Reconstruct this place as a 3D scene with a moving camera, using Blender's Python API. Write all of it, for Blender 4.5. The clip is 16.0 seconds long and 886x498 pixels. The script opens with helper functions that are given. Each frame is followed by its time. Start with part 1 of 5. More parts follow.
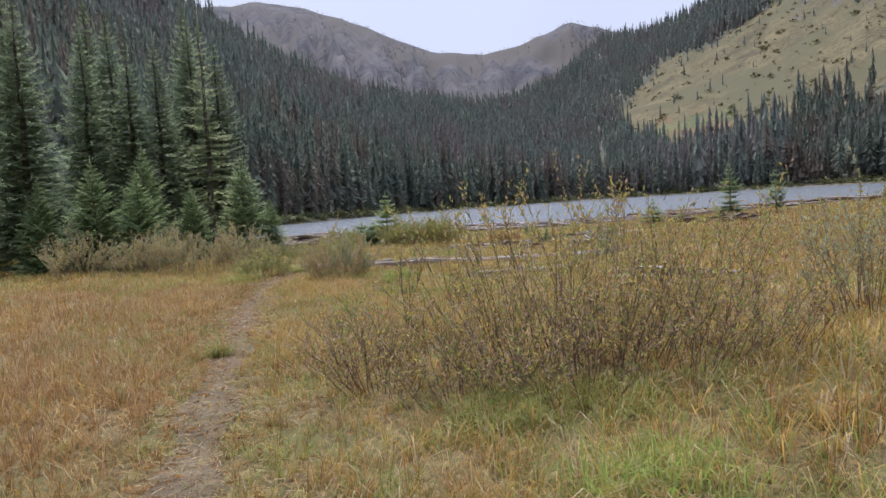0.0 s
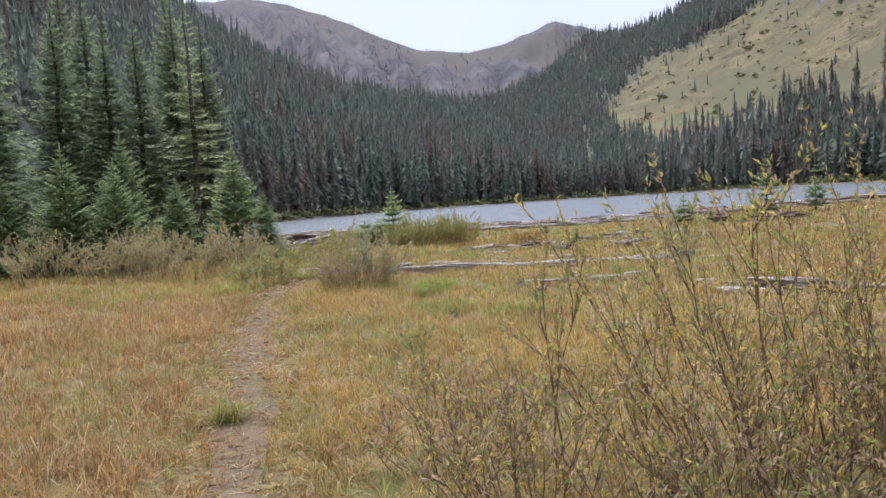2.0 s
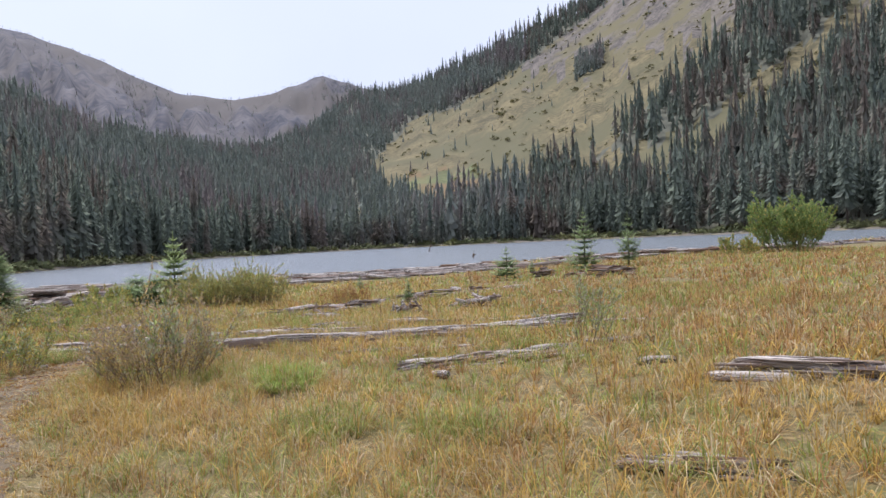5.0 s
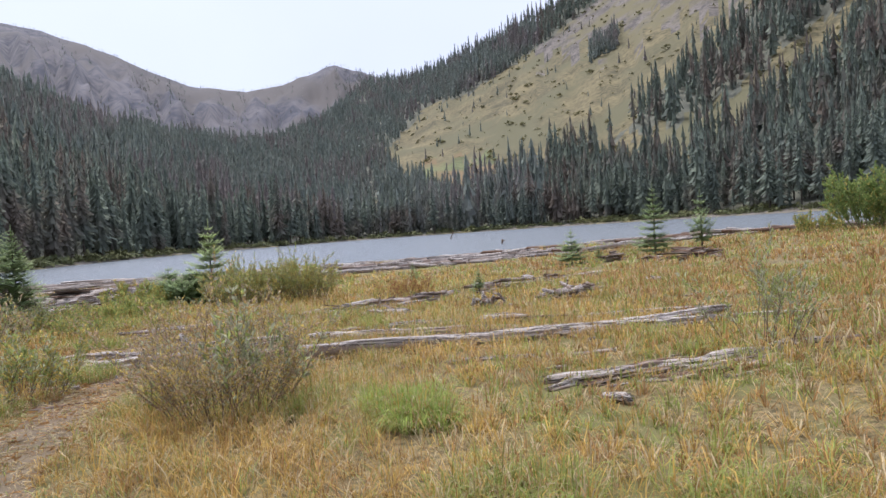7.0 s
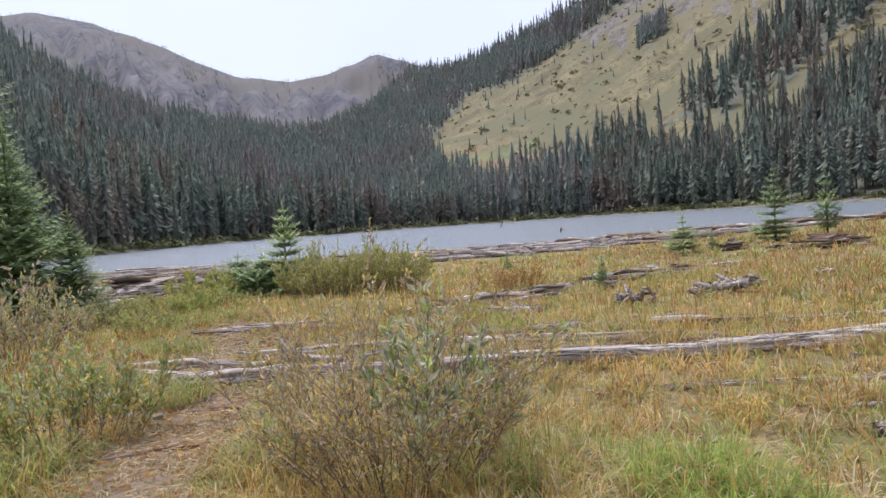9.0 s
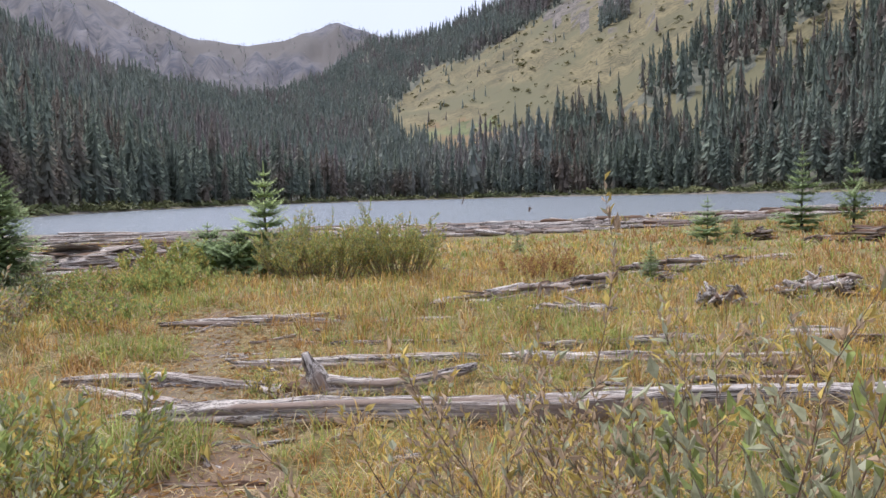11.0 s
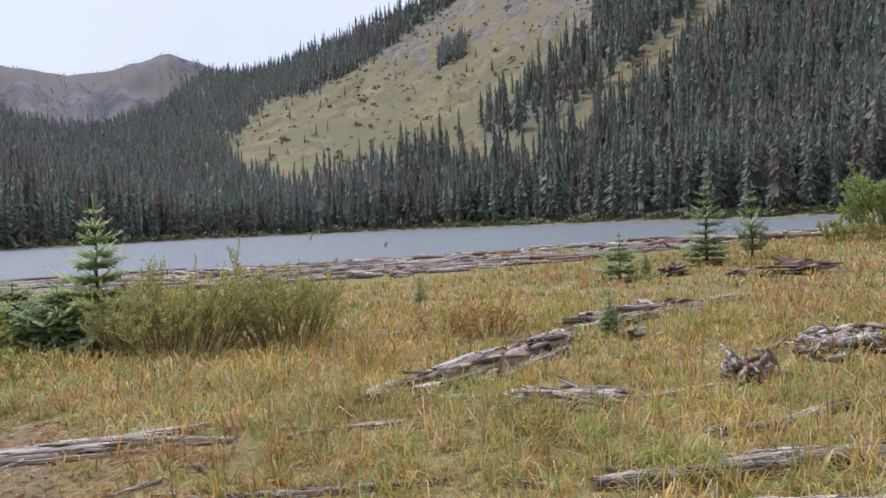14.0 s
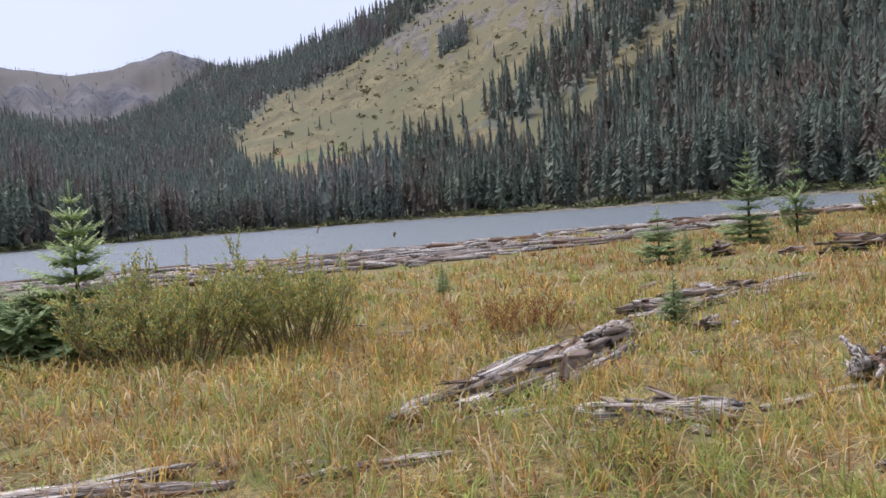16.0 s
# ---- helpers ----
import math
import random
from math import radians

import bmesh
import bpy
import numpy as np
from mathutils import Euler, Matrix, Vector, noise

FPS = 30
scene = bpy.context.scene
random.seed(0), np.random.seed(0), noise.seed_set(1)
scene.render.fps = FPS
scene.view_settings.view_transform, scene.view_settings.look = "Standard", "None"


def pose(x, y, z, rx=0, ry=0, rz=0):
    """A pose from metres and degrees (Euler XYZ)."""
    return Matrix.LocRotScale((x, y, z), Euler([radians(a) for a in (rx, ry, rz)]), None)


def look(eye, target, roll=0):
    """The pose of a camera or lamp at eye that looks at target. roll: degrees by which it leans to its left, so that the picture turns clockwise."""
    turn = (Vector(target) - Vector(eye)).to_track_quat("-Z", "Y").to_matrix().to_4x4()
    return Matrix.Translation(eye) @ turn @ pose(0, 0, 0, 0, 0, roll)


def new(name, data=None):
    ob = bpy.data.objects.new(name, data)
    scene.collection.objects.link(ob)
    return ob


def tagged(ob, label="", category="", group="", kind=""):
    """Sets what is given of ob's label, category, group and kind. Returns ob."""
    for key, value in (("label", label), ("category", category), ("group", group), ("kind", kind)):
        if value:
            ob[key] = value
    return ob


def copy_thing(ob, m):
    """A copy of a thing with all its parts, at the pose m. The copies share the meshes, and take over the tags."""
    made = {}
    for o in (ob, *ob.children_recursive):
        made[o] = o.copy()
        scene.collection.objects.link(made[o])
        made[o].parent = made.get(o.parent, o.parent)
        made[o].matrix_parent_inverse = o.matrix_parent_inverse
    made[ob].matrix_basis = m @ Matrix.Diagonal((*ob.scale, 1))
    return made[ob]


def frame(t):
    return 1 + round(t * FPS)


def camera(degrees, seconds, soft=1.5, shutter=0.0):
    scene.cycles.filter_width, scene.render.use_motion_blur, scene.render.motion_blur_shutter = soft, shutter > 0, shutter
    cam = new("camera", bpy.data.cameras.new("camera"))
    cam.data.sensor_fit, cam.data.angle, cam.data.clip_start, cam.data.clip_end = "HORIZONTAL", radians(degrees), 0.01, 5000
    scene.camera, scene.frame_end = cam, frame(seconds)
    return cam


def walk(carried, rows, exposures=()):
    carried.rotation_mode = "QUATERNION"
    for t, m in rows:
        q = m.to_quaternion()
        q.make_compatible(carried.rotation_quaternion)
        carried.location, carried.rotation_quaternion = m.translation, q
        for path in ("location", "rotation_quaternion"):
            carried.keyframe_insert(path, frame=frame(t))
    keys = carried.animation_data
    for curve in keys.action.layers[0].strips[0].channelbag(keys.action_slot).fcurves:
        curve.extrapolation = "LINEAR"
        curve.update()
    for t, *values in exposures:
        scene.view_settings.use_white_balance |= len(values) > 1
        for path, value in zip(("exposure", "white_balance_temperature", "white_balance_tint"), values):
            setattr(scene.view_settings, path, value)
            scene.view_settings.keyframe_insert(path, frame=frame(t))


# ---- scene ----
cam = camera(61.5, 16.0)
PATH = [
    (0, (1.713, -1.028, 1.471), (1.315, 0.929, 1.351), -3.6),
    (0.5, (1.292, -0.189, 1.459), (0.97, 1.781, 1.344), -3.2),
    (1, (0.875, 0.462, 1.455), (0.575, 2.436, 1.337), -3.1),
    (1.5, (0.383, 1.114, 1.465), (0.056, 3.083, 1.34), -3.2),
    (2, (-0.027, 1.793, 1.47), (-0.382, 3.757, 1.343), -3.4),
    (2.5, (-0.406, 2.513, 1.489), (-0.759, 4.478, 1.375), -3.3),
    (3, (-0.7, 3.283, 1.518), (-1.029, 5.254, 1.428), -2.5),
    (3.5, (-1.085, 3.936, 1.515), (-1.33, 5.919, 1.444), -2.1),
    (4, (-1.421, 4.584, 1.507), (-1.534, 6.581, 1.475), -2.5),
    (4.2, (-1.516, 4.84, 1.539), (-1.464, 6.84, 1.532), -2.0),
    (6.3, (-2.623, 7.775, 1.433), (-2.284, 9.746, 1.383), -2.8),
    (6.5, (-2.725, 8.063, 1.464), (-2.423, 10.04, 1.412), -3.1),
    (7, (-3.063, 8.741, 1.472), (-2.834, 10.727, 1.419), -3.9),
    (7.5, (-3.388, 9.499, 1.454), (-3.234, 11.492, 1.404), -4.0),
    (8, (-3.746, 10.171, 1.434), (-3.614, 12.166, 1.377), -3.8),
    (8.5, (-4.042, 10.877, 1.409), (-3.916, 12.872, 1.352), -3.9),
    (8.7, (-4.182, 11.172, 1.415), (-4.073, 13.168, 1.354), -3.9),
    (10.8, (-5.319, 14.199, 1.385), (-5.076, 16.178, 1.235), -1.4),
    (11, (-5.439, 14.455, 1.414), (-5.201, 16.435, 1.268), -1.4),
    (11.5, (-5.704, 15.096, 1.416), (-5.429, 17.073, 1.289), -2.5),
    (12, (-5.846, 15.788, 1.406), (-5.512, 17.757, 1.299), -3.0),
    (12.5, (-5.981, 16.434, 1.416), (-5.553, 18.386, 1.341), -3.2),
    (13, (-5.963, 16.95, 1.414), (-5.445, 18.881, 1.366), -3.2),
    (13.5, (-5.88, 17.427, 1.525), (-5.307, 19.343, 1.467), -2.9),
    (14, (-5.903, 17.846, 1.521), (-5.258, 19.738, 1.453), -2.4),
    (14.5, (-5.903, 18.209, 1.499), (-5.233, 20.092, 1.439), -2.7),
    (15, (-5.797, 18.62, 1.457), (-5.146, 20.51, 1.396), -2.8),
    (15.5, (-5.772, 19.033, 1.408), (-5.128, 20.925, 1.335), -3.0),
    (16, (-5.692, 19.51, 1.385), (-5.067, 21.407, 1.29), -4.1),
]
walk(cam, [(t, look(eye, target, roll)) for t, eye, target, roll in PATH],
     [(0, 0.2, 5720, 15), (1.2, 0.36, 5720, 15), (2.5, 0.5, 5720, 15), (3.0, 0.2, 5720, 15), (3.5, 0.25, 5720, 15), (7, 0.47, 5720, 15), (8.5, 0.49, 5720, 15),
      (11, 0.49, 5720, 15), (13, 0.36, 5720, 15), (16, 0.34, 5720, 15)])

# ---- light ----
SUN_EL, SUN_AZ = radians(60), radians(-25)
world = bpy.data.worlds.new("world")
scene.world = world
world.use_nodes = True
wt = world.node_tree
wt.nodes.clear()
sky = wt.nodes.new("ShaderNodeTexSky")
sky.sky_type = "NISHITA"
sky.sun_disc = False
sky.sun_elevation, sky.sun_rotation = SUN_EL, SUN_AZ
sky.air_density, sky.dust_density = 1.0, 3.0
sky_gain = wt.nodes.new("ShaderNodeMix")
sky_gain.data_type, sky_gain.blend_type = "RGBA", "MULTIPLY"
sky_gain.inputs[0].default_value = 1.0
sky_gain.inputs[7].default_value = (0.1, 0.1, 0.1, 1)
wt.links.new(sky.outputs[0], sky_gain.inputs[6])
cloud_noise = wt.nodes.new("ShaderNodeTexNoise")
cloud_noise.inputs["Scale"].default_value = 2.2
cloud_noise.inputs["Detail"].default_value = 5
cloud_ramp = wt.nodes.new("ShaderNodeValToRGB")
cloud_ramp.color_ramp.elements[0].position, cloud_ramp.color_ramp.elements[1].position = 0.3, 0.75
cloud_ramp.color_ramp.elements[0].color = (0.65, 0.667, 0.745, 1)
cloud_ramp.color_ramp.elements[1].color = (0.715, 0.728, 0.795, 1)
wcoord = wt.nodes.new("ShaderNodeTexCoord")
wt.links.new(wcoord.outputs["Generated"], cloud_noise.inputs["Vector"])
wt.links.new(cloud_noise.outputs[0], cloud_ramp.inputs[0])
deck = wt.nodes.new("ShaderNodeMix")
deck.data_type = "RGBA"
deck.inputs[0].default_value = 0.9
wt.links.new(sky_gain.outputs[2], deck.inputs[6])
wt.links.new(cloud_ramp.outputs[0], deck.inputs[7])
bg = wt.nodes.new("ShaderNodeBackground")
bg.inputs[1].default_value = 1.0
wout = wt.nodes.new("ShaderNodeOutputWorld")
wt.links.new(deck.outputs[2], bg.inputs[0])
wt.links.new(bg.outputs[0], wout.inputs[0])

sun = new("sun", bpy.data.lights.new("sun", "SUN"))
sun.data.energy, sun.data.angle, sun.data.color = 3.2, radians(20), (1.0, 0.94, 0.85)
sun.matrix_world = look((math.sin(SUN_AZ) * math.cos(SUN_EL) * 90, math.cos(SUN_AZ) * math.cos(SUN_EL) * 90, math.sin(SUN_EL) * 90), (0, 0, 0))


# ---- materials ----
def material(name, dark, light, scale=4.0, fine=40.0, rough=0.85, bump=0.3, stretch=(1, 1, 1), island=0.0,
             coords="Object", third=None, third_scale=0.4, spec=0.3, through_light=0.0, ends=(0.36, 0.64)):
    """Two noises mix two colours, a broad one may bring in a third; islands of a mesh vary in tone."""
    m = bpy.data.materials.new(name)
    m.use_nodes = True
    nt = m.node_tree
    b = nt.nodes["Principled BSDF"]
    b.inputs["Roughness"].default_value = rough
    b.inputs["Specular IOR Level"].default_value = spec
    tc = nt.nodes.new("ShaderNodeTexCoord")
    mp = nt.nodes.new("ShaderNodeMapping")
    mp.inputs["Scale"].default_value = stretch
    if coords == "World":
        geo = nt.nodes.new("ShaderNodeNewGeometry")
        nt.links.new(geo.outputs["Position"], mp.inputs["Vector"])
    else:
        nt.links.new(tc.outputs["Object"], mp.inputs["Vector"])
    def noise_node(s, detail=4.0):
        n = nt.nodes.new("ShaderNodeTexNoise")
        n.inputs["Scale"].default_value, n.inputs["Detail"].default_value = s, detail
        nt.links.new(mp.outputs[0], n.inputs["Vector"])
        return n
    a, f = noise_node(scale), noise_node(fine, 2.0)
    add = nt.nodes.new("ShaderNodeMath")
    add.operation = "MULTIPLY_ADD"
    add.inputs[1].default_value = 0.5
    nt.links.new(a.outputs[0], add.inputs[0])
    half = nt.nodes.new("ShaderNodeMath")
    half.operation = "MULTIPLY"
    half.inputs[1].default_value = 0.5
    nt.links.new(f.outputs[0], half.inputs[0])
    nt.links.new(half.outputs[0], add.inputs[2])
    ramp = nt.nodes.new("ShaderNodeValToRGB")
    ramp.color_ramp.elements[0].position, ramp.color_ramp.elements[1].position = ends
    ramp.color_ramp.elements[0].color, ramp.color_ramp.elements[1].color = (*dark, 1), (*light, 1)
    nt.links.new(add.outputs[0], ramp.inputs[0])
    colour = ramp.outputs[0]
    if third:
        n3 = noise_node(third_scale, 3.0)
        r3 = nt.nodes.new("ShaderNodeValToRGB")
        r3.color_ramp.elements[0].position, r3.color_ramp.elements[1].position = 0.48, 0.62
        nt.links.new(n3.outputs[0], r3.inputs[0])
        mix = nt.nodes.new("ShaderNodeMix")
        mix.data_type = "RGBA"
        nt.links.new(r3.outputs[0], mix.inputs[0])
        nt.links.new(colour, mix.inputs[6])
        mix.inputs[7].default_value = (*third, 1)
        colour = mix.outputs[2]
    if island:
        g2 = nt.nodes.new("ShaderNodeNewGeometry")
        oi = nt.nodes.new("ShaderNodeObjectInfo")
        s2 = nt.nodes.new("ShaderNodeMath")
        s2.operation = "ADD"
        nt.links.new(g2.outputs["Random Per Island"], s2.inputs[0])
        nt.links.new(oi.outputs["Random"], s2.inputs[1])
        fr = nt.nodes.new("ShaderNodeMath")
        fr.operation = "FRACT"
        nt.links.new(s2.outputs[0], fr.inputs[0])
        mr = nt.nodes.new("ShaderNodeMapRange")
        mr.inputs["To Min"].default_value, mr.inputs["To Max"].default_value = 1 - island, 1 + island
        nt.links.new(fr.outputs[0], mr.inputs["Value"])
        hs = nt.nodes.new("ShaderNodeHueSaturation")
        nt.links.new(mr.outputs[0], hs.inputs["Value"])
        nt.links.new(colour, hs.inputs["Color"])
        colour = hs.outputs[0]
    nt.links.new(colour, b.inputs["Base Color"])
    if bump:
        bp = nt.nodes.new("ShaderNodeBump")
        bp.inputs["Strength"].default_value = bump
        bp.inputs["Distance"].default_value = 0.02
        nt.links.new(add.outputs[0], bp.inputs["Height"])
        nt.links.new(bp.outputs[0], b.inputs["Normal"])
    if through_light:
        tl = nt.nodes.new("ShaderNodeBsdfTranslucent")
        nt.links.new(colour, tl.inputs[0])
        ms = nt.nodes.new("ShaderNodeMixShader")
        ms.inputs[0].default_value = through_light
        nt.links.new(b.outputs[0], ms.inputs[1])
        nt.links.new(tl.outputs[0], ms.inputs[2])
        nt.links.new(ms.outputs[0], nt.nodes["Material Output"].inputs["Surface"])
    return m


M_SOIL = material("meadow_soil", (0.09, 0.07, 0.03), (0.30, 0.225, 0.10), 14, 90, 0.95, 1.0, third=(0.17, 0.155, 0.055), third_scale=0.9, coords="World", ends=(0.42, 0.58))
M_MUD = material("shore_mud", (0.10, 0.085, 0.065), (0.23, 0.20, 0.165), 1.2, 9, 0.9, 0.8, coords="World", third=(0.20, 0.17, 0.08), third_scale=0.12)
M_BED = material("lake_bed", (0.05, 0.05, 0.04), (0.09, 0.09, 0.07), 0.5, 5, 0.9, 0.2, coords="World")
M_FLOOR = material("forest_floor", (0.085, 0.09, 0.07), (0.15, 0.145, 0.10), 0.05, 0.6, 0.95, 0.2, coords="World")
M_SLOPE = material("slope_grass", (0.08, 0.07, 0.034), (0.205, 0.168, 0.082), 0.03, 0.30, 0.95, 0.5, coords="World", third=(0.122, 0.112, 0.056), third_scale=0.012, ends=(0.4, 0.6))
M_SCREE = material("slope_scree", (0.08, 0.07, 0.06), (0.19, 0.163, 0.135), 0.05, 0.35, 0.95, 0.6, coords="World", third=(0.15, 0.13, 0.065), third_scale=0.02, ends=(0.42, 0.58))
M_HERB = material("slope_herbs", (0.075, 0.09, 0.035), (0.16, 0.17, 0.07), 0.04, 0.3, 0.95, 0.5, coords="World", third=(0.18, 0.125, 0.06), third_scale=0.02, ends=(0.4, 0.6))
M_ROCK = material("ridge_rock", (0.05, 0.052, 0.068), (0.14, 0.128, 0.13), 0.012, 0.09, 0.95, 0.5, coords="World", third=(0.105, 0.093, 0.085), third_scale=0.004, stretch=(1, 1, 0.3), ends=(0.4, 0.6))
M_TRAIL = material("trail_dirt", (0.10, 0.075, 0.045), (0.225, 0.172, 0.105), 3.0, 60, 0.95, 1.0, coords="World", third=(0.175, 0.115, 0.074), third_scale=0.35)
M_LOG = material("bleached_wood", (0.07, 0.052, 0.042), (0.62, 0.55, 0.485), 6.0, 34, 0.88, 1.0, stretch=(0.14, 6.0, 6.0), third=(0.27, 0.20, 0.155), third_scale=1.2, island=0.2, ends=(0.44, 0.55))
M_LITTER = material("driftwood_litter", (0.16, 0.13, 0.11), (0.46, 0.40, 0.35), 1.5, 12, 0.9, 0.6, third=(0.24, 0.17, 0.13), third_scale=0.35, island=0.35, coords="World", ends=(0.4, 0.6))
M_ROT = material("rotten_wood", (0.05, 0.03, 0.02), (0.22, 0.13, 0.08), 4.0, 24, 0.95, 1.0, stretch=(0.4, 3.0, 3.0), third=(0.30, 0.25, 0.2), third_scale=2.0)
M_BARK = material("spruce_bark", (0.06, 0.05, 0.042), (0.17, 0.145, 0.12), 3.0, 30, 0.95, 0.8, stretch=(2, 2, 0.5))
M_SNAG = material("dead_trunk", (0.14, 0.13, 0.115), (0.27, 0.255, 0.23), 2.0, 20, 0.9, 0.3, stretch=(2, 2, 0.4))
M_NEEDLE = material("spruce_needles", (0.19, 0.235, 0.14), (0.36, 0.42, 0.25), 0.8, 8, 0.75, 0.0, island=0.45, through_light=0.55)
M_PALE = material("pale_spruce_needles", (0.27, 0.31, 0.17), (0.46, 0.50, 0.29), 0.8, 8, 0.75, 0.0, island=0.4, through_light=0.55)
M_FIR = material("young_fir_shoots", (0.36, 0.44, 0.19), (0.56, 0.63, 0.32), 1.5, 12, 0.7, 0.0, island=0.3, through_light=0.5)
M_YOUNG = material("young_fir_needles", (0.25, 0.32, 0.15), (0.44, 0.52, 0.26), 1.5, 12, 0.75, 0.0, island=0.35, through_light=0.45)
# Aerial haze is put into this colour: paler and greyer than the lakeside needles.
M_FAR_HAZED = material("far_needles_hazed", (0.20, 0.228, 0.207), (0.33, 0.36, 0.29), 0.02, 0.35, 0.85, 0.0, island=0.3, coords="World", third=(0.26, 0.23, 0.215), third_scale=0.02, through_light=0.5)
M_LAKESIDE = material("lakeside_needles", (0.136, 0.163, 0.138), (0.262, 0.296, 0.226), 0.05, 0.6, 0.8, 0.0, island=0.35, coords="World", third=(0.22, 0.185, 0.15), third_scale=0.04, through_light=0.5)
M_BRUSH = material("slope_brush_leaves", (0.125, 0.125, 0.06), (0.23, 0.205, 0.10), 0.05, 0.8, 0.9, 0.0, island=0.3, coords="World", through_light=0.2)
M_STEM = material("willow_bark", (0.10, 0.068, 0.047), (0.28, 0.19, 0.132), 8.0, 60, 0.8, 0.2)
M_LEAF = {
    "gold": material("willow_leaf_gold", (0.42, 0.32, 0.085), (0.68, 0.54, 0.18), 6, 40, 0.6, 0.0, island=0.35, through_light=0.5),
    "green": material("willow_leaf_green", (0.25, 0.30, 0.09), (0.43, 0.49, 0.17), 6, 40, 0.6, 0.0, island=0.35, through_light=0.5),
    "fresh": material("alder_leaf_green", (0.165, 0.24, 0.075), (0.32, 0.41, 0.14), 6, 40, 0.6, 0.0, island=0.35, through_light=0.4),
    "red": material("herb_leaf_red", (0.28, 0.12, 0.06), (0.46, 0.24, 0.11), 6, 40, 0.7, 0.0, island=0.35, through_light=0.3),
    "brown": material("willow_leaf_brown", (0.36, 0.265, 0.175), (0.60, 0.46, 0.32), 6, 40, 0.7, 0.0, island=0.35, through_light=0.45),
    "grey": material("willow_leaf_grey", (0.31, 0.315, 0.20), (0.52, 0.52, 0.35), 6, 40, 0.65, 0.0, island=0.3, through_light=0.45),
}
M_GRASS = [
    material("grass_gold", (0.36, 0.23, 0.05), (0.58, 0.39, 0.108), 0.7, 6, 0.75, 0.0, island=0.4, coords="World", through_light=0.35),
    material("grass_rust", (0.27, 0.147, 0.052), (0.435, 0.25, 0.093), 0.7, 6, 0.75, 0.0, island=0.4, coords="World", through_light=0.35),
    material("grass_green", (0.19, 0.225, 0.045), (0.365, 0.395, 0.10), 0.7, 6, 0.7, 0.0, island=0.35, coords="World", through_light=0.4),
    material("grass_straw", (0.38, 0.295, 0.155), (0.59, 0.475, 0.28), 0.7, 6, 0.75, 0.0, island=0.25, coords="World", through_light=0.3),
    material("grass_lush", (0.22, 0.295, 0.05), (0.39, 0.46, 0.11), 0.7, 6, 0.7, 0.0, island=0.3, coords="World", through_light=0.45),
]
M_SHORE_SHRUB = material("shore_shrub_leaves", (0.10, 0.125, 0.055), (0.25, 0.24, 0.10), 0.06, 1.0, 0.85, 0.0, island=0.35, coords="World")

M_WATER = bpy.data.materials.new("lake_water")
M_WATER.use_nodes = True
wn = M_WATER.node_tree
wb = wn.nodes["Principled BSDF"]
wb.inputs["Base Color"].default_value = (0.19, 0.21, 0.225, 1)
wb.inputs["Roughness"].default_value = 0.25
wb.inputs["IOR"].default_value = 1.33
wpos = wn.nodes.new("ShaderNodeNewGeometry")
wmap = wn.nodes.new("ShaderNodeMapping")
wmap.inputs["Scale"].default_value = (0.8, 1.6, 1)
wave = wn.nodes.new("ShaderNodeTexNoise")
wave.inputs["Scale"].default_value, wave.inputs["Detail"].default_value = 1.4, 4
wbump = wn.nodes.new("ShaderNodeBump")
wbump.inputs["Strength"].default_value, wbump.inputs["Distance"].default_value = 1.0, 0.22
wn.links.new(wpos.outputs["Position"], wmap.inputs["Vector"])
wn.links.new(wmap.outputs[0], wave.inputs["Vector"])
wn.links.new(wave.outputs[0], wbump.inputs["Height"])
wn.links.new(wbump.outputs[0], wb.inputs["Normal"])


# ---- mesh helpers ----
def mesh_of(name, verts, faces, mats, index=None, smooth=False):
    me = bpy.data.meshes.new(name)
    verts = np.asarray(verts, dtype=np.float32).reshape(-1, 3)
    faces = np.asarray(faces, dtype=np.int32)
    k = faces.shape[1]
    me.vertices.add(len(verts))
    me.vertices.foreach_set("co", verts.ravel())
    me.loops.add(faces.size)
    me.loops.foreach_set("vertex_index", faces.ravel())
    me.polygons.add(len(faces))
    me.polygons.foreach_set("loop_start", np.arange(0, faces.size, k, dtype=np.int32))
    for m in mats:
        me.materials.append(m)
    if index is not None:
        me.polygons.foreach_set("material_index", np.asarray(index, dtype=np.int32))
    if smooth:
        me.polygons.foreach_set("use_smooth", np.ones(len(faces), dtype=bool))
    me.update(calc_edges=True)
    return me


def part(name, me, parent, label=""):
    ob = new(name, me)
    ob.parent = parent
    if label:
        ob["label"] = label
    return ob


